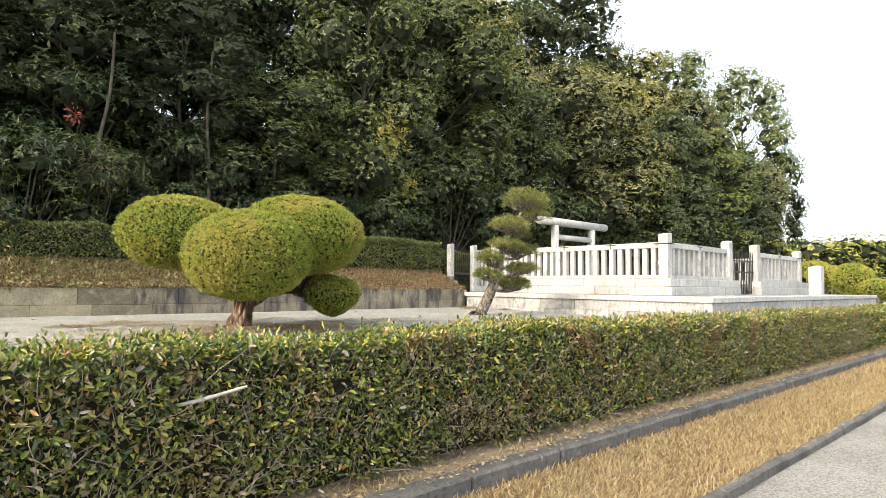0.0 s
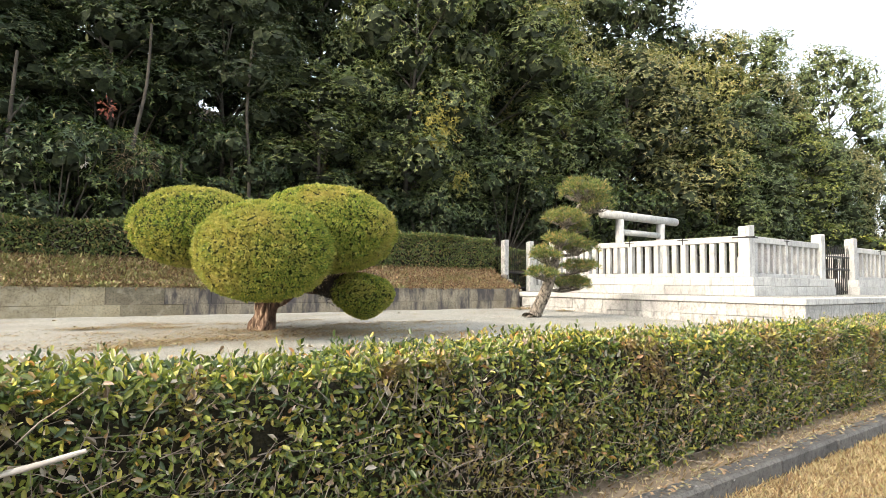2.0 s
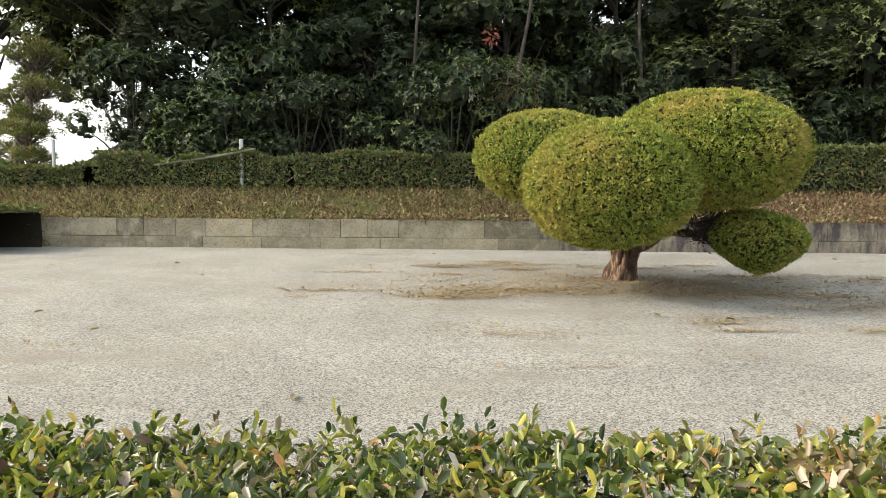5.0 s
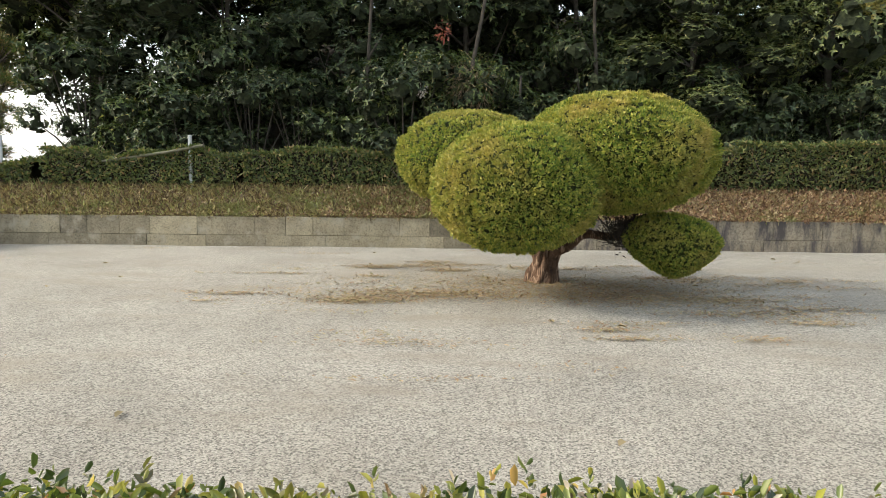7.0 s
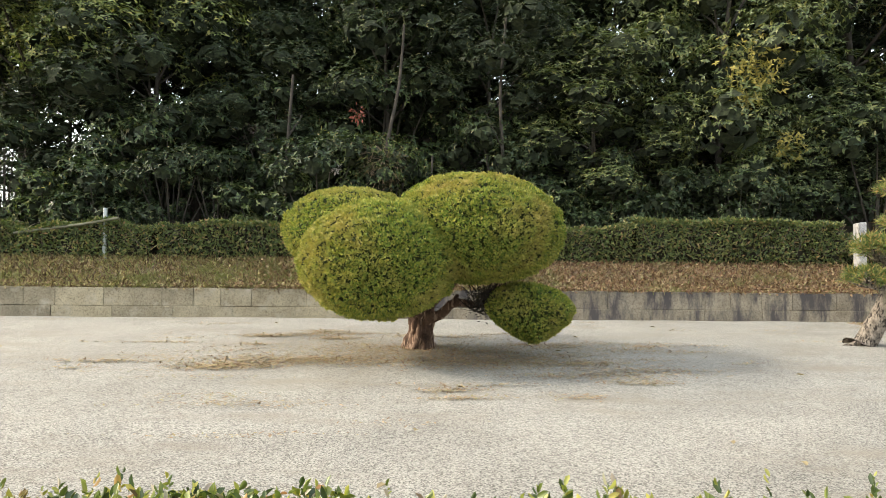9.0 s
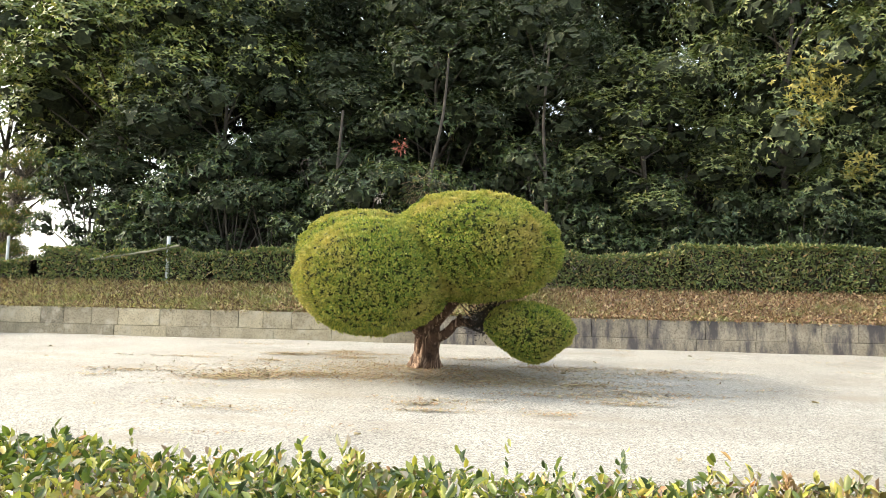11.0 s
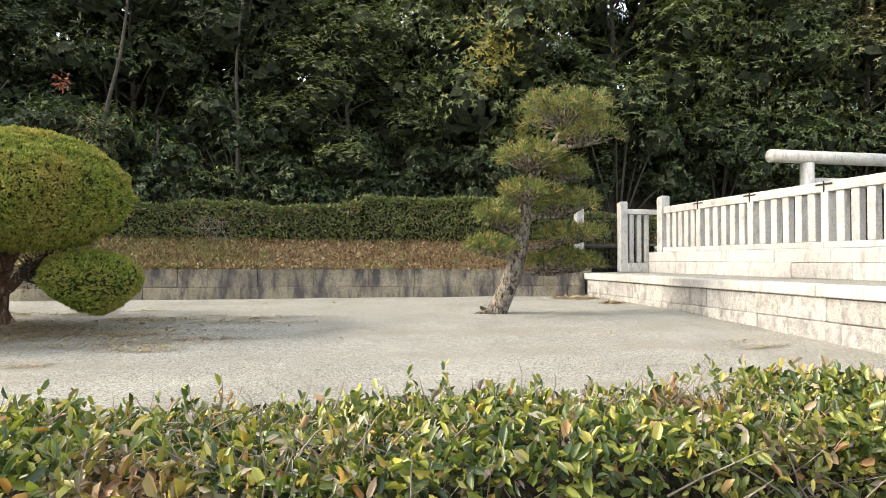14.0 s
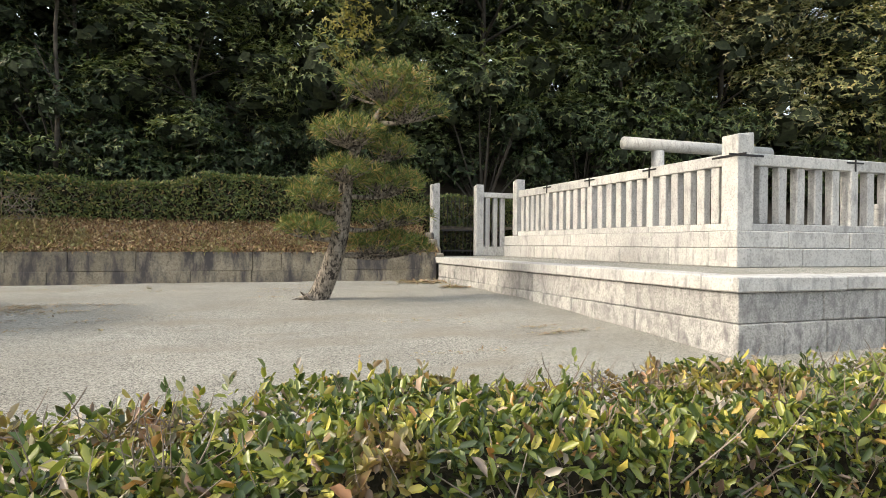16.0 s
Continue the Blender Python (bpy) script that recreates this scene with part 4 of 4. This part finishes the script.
def crown_arrays(blobs, per, Lr, droop=0.5, ratio=0.38, axis=None, count=5):
    """Leaf sprays over the outer side of each clump of a crown."""
    PP, AA = [], []
    for c, r in blobs:
        n = int(per * r * r * (0.8 + 0.4 * random.random()))
        D = rand_dirs(n)
        D[:, 2] = np.where(D[:, 2] < -0.55, -D[:, 2], D[:, 2])
        if axis:
            o = np.array([c[0] - axis[0], c[1] - axis[1], 0.35 * r])
            D = D[D @ unit(o[None])[0] > -0.35]
        rad = r * (0.68 + 0.40 * rng.random(len(D)) ** 0.7) * (1 + lump(D, 3.0, c[0] * 3 + c[1]) * 0.22)
        PP.append(np.array(c) + D * rad[:, None] * np.array([1.0, 1.0, 0.78]))
        AA.append(unit(D * 0.8 + rand_dirs(len(D)) * 0.4 + np.array([0, 0, 0.3])))
    return whorls(np.concatenate(PP), np.concatenate(AA), count, Lr, droop, ratio)


def core_arrays(blobs, loose=False):
    """Broad leaves lying like scales deep inside the clumps, coloured as shade, so that a crown closes."""
    parts = []
    count = 16 if loose else 30
    for c, r in blobs:
        D = rand_dirs(count)
        P = np.array(c) + D * r * rng.uniform(0.25, 0.74, count)[:, None] * np.array([1, 1, 0.78])
        ax = unit(np.cross(D, rand_dirs(count))) + np.array([0, 0, -0.3])
        L = r * rng.uniform(0.32, 0.55, count)
        parts.append(leaf_arrays(P - unit(ax) * L[:, None] * 0.5, ax, D + rand_dirs(count) * 0.35, L, L * 0.8, 0.15))
    return join_arrays(parts)


def tree(name, height, spread, blobs_n, per, leaf, seed, low=0.3, label="", lean=0.0, Lr=(0.10, 0.17), trunk=0.12, loose=False):
    random.seed(seed)
    root = thing(name, (0, 0, 0), label, "tree", "woodland trees")
    line = smooth_line([(0, 0, -0.4), (random.uniform(-0.1, 0.1), 0, height * 0.3), (lean * 0.6 + random.uniform(-0.2, 0.2), random.uniform(-0.2, 0.2), height * 0.6), (lean, 0, height * 0.9)], 10)
    v, f = tube(line, list(np.linspace(trunk, trunk * 0.25, 10)), 8, 0.05, 4)
    place("trunk", fast_mesh("trunk", v, f, True), BARK_GREY, root)
    blobs = []
    for i in range(blobs_n):
        h = low + (1 - low) * (i + random.random()) / blobs_n
        reach = spread * math.sqrt(max(0.08, 1 - ((h - (low + 0.32 * (1 - low))) / (0.72 * (1 - low))) ** 2))
        a = i * 2.4 + random.uniform(-0.4, 0.4)
        q = reach * random.uniform(0.45, 0.92)
        blobs.append(((lean * h + q * math.cos(a), q * math.sin(a), height * h), spread * random.uniform(0.32, 0.50)))
    limbs = []
    for c, r in blobs[::2]:
        k = line[min(9, max(2, int((c[2] / height - 0.12) * 10)))]
        limbs.append(tube(smooth_line([k, tuple((k + Vector(c)) / 2 + Vector((0, 0, 0.1))), c], 5), list(np.linspace(trunk * 0.4, 0.02, 5)), 5))
    V, F = join_arrays(limbs)
    place("branching", fast_mesh("branching", V, F, True), BARK_GREY, root, kind="stuff")
    # These dark leaves paint the shade inside the crown.
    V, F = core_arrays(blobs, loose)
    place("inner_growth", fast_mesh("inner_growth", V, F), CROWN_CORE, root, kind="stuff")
    V, F = crown_arrays(blobs, per, Lr, axis=(lean * 0.5, 0))
    place("crown", fast_mesh("crown", V, F), leaf, root, kind="stuff")
    return root


def bush(name, spread, height, blobs_n, per, leaf, seed, label, Lr=(0.08, 0.15)):
    random.seed(seed)
    root = thing(name, (0, 0, 0), label, "shrub", "woodland shrubs")
    blobs = []
    for i in range(blobs_n):
        a, q = i * 2.4, spread * math.sqrt(random.random()) * 0.8
        blobs.append(((q * math.cos(a), q * math.sin(a), height * random.uniform(0.15, 0.95)), spread * random.uniform(0.34, 0.5)))
    stems = [tube([(0.1 * c[0], 0.1 * c[1], -0.3), (c[0] * 0.6, c[1] * 0.6, c[2] * 0.5), c], [0.03, 0.02, 0.008], 5) for c, r in blobs]
    V, F = join_arrays(stems)
    place("stem_growth", fast_mesh("stem_growth", V, F, True), BARK_GREY, root, kind="stuff")
    # Same painted shade, inside the shrub.
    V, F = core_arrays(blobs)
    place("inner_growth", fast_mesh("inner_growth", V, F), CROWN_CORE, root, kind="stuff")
    V, F = crown_arrays(blobs, per, Lr, 0.2, axis=(0, 0))
    place("leaves", fast_mesh("leaves", V, F), leaf, root, kind="stuff")
    return root


TL = "evergreen broadleaf tree in the dense wood on the mound"
kinds = [
    tree("woodland_tree", 9.0, 2.9, 34, 165, FOREST_LEAF, 11, 0.06, TL),
    tree("woodland_tree", 10.0, 3.1, 36, 160, FOREST_LEAF_WARM, 12, 0.06, TL, 0.4),
    tree("woodland_tree", 8.0, 2.6, 30, 170, FOREST_LEAF_SHADE, 13, 0.10, TL, -0.4),
    tree("woodland_tree", 10.0, 3.2, 36, 145, FOREST_LEAF_BROWN, 14, 0.08, TL),
    tree("woodland_tree", 10.0, 3.0, 26, 150, FOREST_LEAF_SHADE, 15, 0.34, TL, 0.3),
]
far_kinds = [
    tree("woodland_tree", 10.0, 3.1, 30, 80, FOREST_LEAF_SHADE, 41, 0.08, TL, 0.3, (0.2, 0.34)),
    tree("woodland_tree", 11.0, 3.2, 30, 80, FOREST_LEAF_BROWN, 42, 0.08, TL, -0.3, (0.2, 0.34)),
]
loose_tree = tree("loose_crowned_tree", 13.0, 3.2, 36, 100, FOREST_LEAF_WARM, 31, 0.40, "tall loose-crowned tree standing above the wood", 0.8, (0.17, 0.30), loose=True)
end_tree = tree("high_crowned_tree", 12.0, 3.4, 36, 125, FOREST_LEAF_WARM, 51, 0.34, "high-crowned evergreen tree at the open end of the wood", 0.3, (0.15, 0.28), loose=True)
shrubs = [
    bush("woodland_shrub", 1.25, 1.9, 12, 210, SHRUB_LEAF, 21, "dense leafy shrub at the edge of the wood"),
    bush("woodland_shrub", 1.4, 2.4, 14, 200, SHRUB_LEAF, 22, "dense leafy shrub at the edge of the wood"),
    bush("woodland_shrub", 1.1, 1.6, 11, 230, FOREST_LEAF, 23, "dense leafy shrub at the edge of the wood"),
]
SIZES = {k.name: v for k, v in zip(kinds + far_kinds + [loose_tree, end_tree], ((9, 2.9), (10, 3.1), (8, 2.6), (10, 3.2), (10, 3.0), (10, 3.1), (11, 3.2), (13, 3.2), (12, 3.4)))}


def stand(k, x, y, top, spread):
    """Stands a tree of kind k at x, y, with its top at that height and its crown that wide."""
    h, w = SIZES[k.name]
    g = hill_z(x, y)
    return Matrix.Translation((x, y, g)) @ Matrix.Rotation(x * 1.7 + y, 4, "Z") @ Matrix.Diagonal((spread / w, spread / w, (top - g) / h, 1))


dark, warm, small, olive, raised = kinds
far_dark, far_olive = far_kinds
GROVE = [
    # the crowns along the edge of the wood
    (warm, 9.7, 19.0, 7.8, 2.3), (warm, 13.6, 19.8, 13.5, 2.9), (warm, 18.1, 20.5, 13.8, 3.9), (dark, 22.8, 19.8, 10.8, 2.6), (dark, 15.6, 19.2, 7.6, 1.8),
    (olive, 27.4, 20.3, 13.0, 3.6), (olive, 32.0, 21.0, 14.2, 3.9), (dark, 33.6, 18.8, 9.0, 2.4), (dark, 38.0, 20.0, 12.5, 3.3), (warm, 43.0, 19.5, 12.0, 3.3), (dark, 48.5, 19.5, 11.5, 3.0), (olive, 53.5, 19.5, 11.5, 2.8), (dark, 60.0, 20.0, 13.4, 2.5),
    # the wood behind them
    (dark, 11.3, 22.6, 14.5, 3.0), (dark, 15.8, 23.2, 17.5, 3.3), (olive, 24.4, 23.2, 16.5, 3.4), (raised, 8.0, 22.6, 14.0, 3.0), (raised, 4.6, 22.2, 13.5, 3.0), (raised, 1.2, 22.6, 13.5, 3.0), (raised, -1.6, 21.8, 12.5, 2.8),
    (far_dark, 20.0, 27.0, 21.0, 4.2), (far_dark, 25.0, 29.0, 23.0, 4.4), (far_dark, 30.0, 26.0, 19.5, 4.0), (far_dark, 36.0, 26.5, 22.8, 4.6), (far_olive, 41.5, 24.5, 18.5, 4.0), (far_olive, 47.0, 22.8, 16.5, 3.8), (far_dark, 14.0, 27.0, 20.0, 4.0), (far_dark, 9.0, 26.0, 18.5, 3.8), (far_dark, 4.5, 25.5, 17.5, 3.8), (far_dark, 0.5, 25.5, 16.5, 3.6), (far_olive, 31.0, 33.0, 24.0, 4.6), (far_dark, 52.5, 24.0, 15.0, 3.6),
    (loose_tree, 54.5, 20.8, 20.0, 3.8), (loose_tree, 47.8, 24.5, 20.5, 3.4),
    # smaller trees that close the dark end of the wood
    (raised, -2.4, 19.8, 10.0, 2.6), (small, 1.0, 20.2, 8.6, 2.3), (raised, 4.0, 20.0, 10.5, 2.6), (raised, 6.9, 19.8, 10.0, 2.5), (small, -4.6, 19.4, 6.8, 2.0),
    # the open end
    (end_tree, -6.4, 20.6, 14.5, 3.5), (raised, -5.0, 23.0, 15.5, 3.4), (end_tree, -8.0, 22.8, 15.0, 3.6), (raised, -9.0, 25.0, 15.5, 3.5), (end_tree, -13.0, 23.5, 15.5, 3.6), (end_tree, -3.6, 20.4, 13.0, 3.0),
]
firsts = {}
for k, x, y, top, spread in GROVE:
    m = stand(k, x, y, top, spread)
    if k.name in firsts:
        copy_thing(k, m)
    else:
        firsts[k.name] = (k, m)
for k, m in firsts.values():
    k.matrix_basis = m
random.seed(8)
for yy, step, x0, x1, s0 in ((17.7, 1.35, -5.2, 15, 0.85), (18.5, 1.7, -5.2, 30, 1.05), (18.3, 2.6, 30, 58, 1.2), (19.9, 2.4, -4, 10, 1.2)):
    x = x0
    while x < x1:
        px, py = x + random.uniform(-0.3, 0.3), yy + random.uniform(-0.3, 0.3)
        s = s0 * random.uniform(0.8, 1.2)
        copy_thing(random.choice(shrubs), Matrix.Translation((px, py, hill_z(px, py))) @ Matrix.Rotation(random.uniform(0, 6.28), 4, "Z") @ Matrix.Scale(s, 4))
        x += step * random.uniform(0.85, 1.15)
for i, k in enumerate(shrubs):
    k.matrix_basis = Matrix.Translation((20 + i * 3, 22.6, hill_z(20 + i * 3, 22.6)))

# thin bare stems at the edge of the wood
for pts, r in (([(7.0, 17.6, 3.0), (7.02, 17.7, 4.6), (6.95, 17.8, 6.2), (7.1, 17.9, 8.2)], 0.055), ([(3.9, 17.5, 3.2), (4.15, 17.55, 5.0), (4.4, 17.7, 6.4), (4.5, 17.9, 8.0)], 0.055), ([(1.6, 17.6, 2.8), (1.65, 17.7, 4.6), (1.75, 17.8, 6.6)], 0.06), ([(5.2, 17.5, 2.6), (5.25, 17.6, 4.6)], 0.045), ([(1.66, 17.7, 5.0), (2.0, 17.8, 5.6)], 0.03), ([(7.0, 17.7, 4.8), (6.6, 17.7, 5.7)], 0.025)):
    stem = thing("thin_tree", pts[0], "thin bare grey young tree before dark foliage", "tree", "thin trees")
    line = smooth_line(pts, 10)
    v, f = tube(line, list(np.linspace(r, r * 0.55, 10)), 7)
    place("trunk", fast_mesh("trunk", v, f, True), BARK_GREY, stem)


def leaf_cluster(name, at, spread, n, Lr, material, label, category, droop=0.3, ratio=0.4):
    root = thing(name, at, label, category)
    D = rand_dirs(n)
    P = np.array(at) + D * np.array(spread) * rng.random(n)[:, None] ** 0.5
    L = rng.uniform(*Lr, n)
    V, F = leaf_arrays(P, D + rand_dirs(n) * 0.6 + np.array([0, 0, -droop]), rand_dirs(n), L, L * ratio, 0.1)
    place("leaves", fast_mesh("leaves", V, F), material, root, kind="stuff")


leaf_cluster("red_leaf_sprig", (3.45, 16.95, 5.45), (0.16, 0.1, 0.22), 60, (0.06, 0.12), RED_LEAF, "small sprig of red autumn leaves on a shrub", "leaves")
leaf_cluster("withered_fronds", (4.1, 17.0, 4.3), (0.5, 0.3, 0.55), 420, (0.2, 0.4), DRY_LEAF, "hanging withered brown fronds in the undergrowth", "leaves", 0.9, 0.03)
for at, n, size in (((13.3, 17.3, 7.0), 150, (0.9, 0.5, 0.9)), ((12.9, 17.2, 6.1), 50, (0.5, 0.4, 0.4)), ((14.2, 17.4, 5.0), 50, (0.5, 0.3, 0.4))):
    branch = thing("yellowing_branch", at, "branch of yellowing leaves in an evergreen crown", "leaves", "yellowing branches")
    P = np.array(at) + rng.normal(0, 0.45, (n, 3)) * np.array(size)
    V, F = whorls(P, unit(rand_dirs(n) * 0.6 + np.array([0, -0.6, 0.5])), 5, (0.08, 0.17), 0.3, 0.42)
    place("leaves", fast_mesh("leaves", V, F), YELLOW_LEAF, branch, kind="stuff")
leaf_cluster("pale_flower_head", (3.0, 16.75, 4.12), (0.12, 0.08, 0.14), 60, (0.05, 0.09), PALE_WOOD, "pale dry flower head on a shrub", "flower")

# old bamboo rail and pipe posts at the left hedge
rail = thing("bamboo_rail", (-1.2, 16.25, 2.4), "leaning bamboo rail tied to a pale post", "fence")
v, f = tube([(-2.08, 16.45, 1.9), (-2.08, 16.45, 2.75), (-2.08, 16.45, 3.09)], [0.045, 0.045, 0.045], 10)
place("post", fast_mesh("post", v, f, True), PIPE, rail)
v, f = tube([(-4.0, 16.36, 2.50), (-2.6, 16.36, 2.70), (-1.75, 16.36, 2.86)], [0.03, 0.032, 0.034], 8)
place("rail", fast_mesh("rail", v, f, True), BAMBOO, rail)
for px, pz in ((-7.73, 2.81), (-6.43, 3.08)):
    p = thing("pipe_post", (px, 16.3, 1.4), "thin galvanised pipe post at the site edge", "post", "pipe posts")
    v, f = tube([(px, 16.6, 1.0), (px, 16.6, 2.0), (px, 16.6, pz)], [0.035, 0.035, 0.035], 10)
    place("pipe", fast_mesh("pipe", v, f, True), PIPE, p)
# low hedge block in front of the wall's far end
root = thing("low_hedge", (-7.9, 14.2, 0.78), "low clipped dark hedge in front of the stone wall", "hedge")
box_hedge(root, -9.6, -5.45, 13.4, 14.9, 0.76, lambda x: 1.58, 900, (0.06, 0.11), BACK_HEDGE_LEAF, CORE, False, 3, 4.0)


shrub = thing("bare_shrub", (6.75, 16.2, 1.95), "leafless pale twiggy shrub before the back hedge", "shrub")
twigs(shrub, 55, 6.35, 7.05, 16.22, 1.95, 2.4, 0.45, 0.005, TWIG, -0.3)
# a second garden pine beyond the far end of the bank
copy_thing(pine, Matrix.Translation((-9.4, 18.8, 1.3)) @ Matrix.Rotation(2.4, 4, "Z") @ Matrix.Scale(1.5, 4))


# ---- litter on the gravel ----
def litter(name, spots, per, label, Lr=(0.02, 0.06)):
    root = thing(name, (spots[0][0], spots[0][1], 0.7), label, "litter", kind="stuff")
    parts = []
    for cx, cy, rx, ry, k in spots:
        n = int(per * k)
        q = rng.normal(size=(n, 2)) * 0.5
        P = np.stack([cx + q[:, 0] * rx, cy + q[:, 1] * ry, np.zeros(n)], 1)
        P[:, 2] = [court_z(y) + 0.012 + 0.018 * noise.noise((x * 1.3, y * 1.3, 0)) for x, y in P[:, :2]]
        P[:, 2] += rng.uniform(0, 0.012, n)
        ax = rand_dirs(n)
        ax[:, 2] *= 0.18
        L = rng.uniform(*Lr, n)
        parts.append(leaf_arrays(P, ax, np.tile([0, 0, 1.0], (n, 1)) + rand_dirs(n) * 0.3, L, L * 0.35, 0.15))
    V, F = join_arrays(parts)
    place("needles", fast_mesh("needles", V, F), LITTER, root, kind="stuff")


random.seed(4)
spots = [(5.0, 10.7, 2.2, 0.8, 1.3), (3.4, 10.1, 1.3, 0.3, 0.6), (5.9, 10.0, 1.6, 0.45, 0.7), (2.7, 9.75, 0.7, 0.22, 0.45)]
for k in range(70):
    a, q = random.uniform(0, 6.28), random.uniform(0.5, 1.0) ** 0.8 * 3.4
    spots.append((4.6 + q * math.cos(a) * 1.15, 10.4 + q * math.sin(a) * 0.75, random.uniform(0.25, 0.8), random.uniform(0.06, 0.16), random.uniform(0.01, 0.06)))
for k in range(46):
    spots.append((random.uniform(-4, 14), random.uniform(7.0, 14.6), random.uniform(0.3, 0.9), random.uniform(0.04, 0.12), random.uniform(0.004, 0.02)))
litter("needle_litter", spots, 4200, "brown fallen needles and clippings strewn on gravel")
litter("clipping_pile", [(14.1, 14.3, 0.5, 0.4, 0.8), (14.3, 12.9, 0.25, 0.18, 0.2)], 900, "small pile of dry clippings beside the platform", (0.05, 0.11))
random.seed(9)
for i in range(26):
    lx, ly = random.uniform(-2, 14), random.uniform(5.5, 14)
    leafy = thing("fallen_leaf", (lx, ly, court_z(ly)), "single dry brown leaf lying on gravel", "leaf", "fallen leaves")
    V, F = leaf_arrays(np.array([[lx, ly, court_z(ly) + 0.02]]), np.array([[random.uniform(-1, 1), random.uniform(-1, 1), 0.1]]), np.array([[0.1, 0.1, 1.0]]), 0.09, 0.045, 0.3, True, 0.1)
    place("blade", fast_mesh("blade", V, F), LITTER, leafy)

# ---- far right: garden pines, roof and hill ----
for cx, cy, cz, rx, rz in ((38.0, 10.45, 2.25, 0.95, 0.55), (37.6, 9.1, 2.0, 1.0, 0.85), (37.2, 8.1, 1.55, 0.75, 0.5), (40.0, 11.6, 2.6, 1.0, 0.5), (41.5, 7.6, 1.5, 0.9, 0.6)):
    tp2 = thing("round_clipped_shrub", (cx, cy, 0.3), "rounded clipped garden pine with yellow-green foliage", "shrub", "round clipped shrubs")
    for j in range(3):
        a = j * 2.1 + cx
        v, f = tube(smooth_line([(cx + 0.1 * j, cy, -0.1), (cx + 0.3 * math.cos(a), cy + 0.3 * math.sin(a), 0.8), (cx + 0.35 * math.cos(a), cy + 0.35 * math.sin(a), cz - rz * 0.4)], 6), [0.12, 0.1, 0.09, 0.08, 0.07, 0.05], 8)
        place("limb", fast_mesh("limb", v, f, True), BARK_PINE, tp2)
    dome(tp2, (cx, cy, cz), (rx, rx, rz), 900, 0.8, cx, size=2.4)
light_bush = bush("garden_pine_mass", 1.3, 1.8, 18, 260, TOPIARY_LEAF, 24, "broad yellow-green garden pine beyond the platform", (0.05, 0.10))
light_bush.matrix_basis = Matrix.Translation((46, 11, 0.3)) @ Matrix.Scale(1.25, 4)
for k, (cx, cy, s) in enumerate(((50, 14, 1.3), (56, 12.5, 1.5), (62, 13, 1.5), (68, 11, 1.4), (74, 13, 1.6), (60, 9, 1.1), (82, 10, 1.6))):
    copy_thing(light_bush, Matrix.Translation((cx, cy, 0.2)) @ Matrix.Rotation(k, 4, "Z") @ Matrix.Diagonal((s * 2.0, s * 2.0, s * 1.5, 1)))
house = thing("tiled_roof_house", (66, 9, 0), "low house with a grey tiled roof behind shrubs", "house")
part("wall", stone_bm(62, 72, 5.5, 10.5, -0.1, 2.7, 0.02), PLASTER, house)
bm = bmesh.new()
vs = [bm.verts.new(p) for p in ((60.8, 4.6, 2.6), (73.2, 4.6, 2.6), (73.2, 11.4, 2.6), (60.8, 11.4, 2.6), (62.6, 8, 5.0), (71.4, 8, 5.0))]
for q in ((0, 1, 5, 4), (1, 2, 5), (2, 3, 4, 5), (3, 0, 4), (3, 2, 1, 0)):
    bm.faces.new([vs[i] for i in q])
part("roof", bm, ROOF_TILE, house)
hill = sheet("backdrop_hill", np.linspace(150, 420, 40), np.linspace(-60, 120, 30), lambda x, y: 33 * math.exp(-(((x - 290) / 70) ** 2 + ((y - 12) / 52) ** 2)) + 3 * noise.noise((x * 0.05, y * 0.05, 2)) - 2, FAR_HILL, "distant hazy wooded hill", "backdrop")
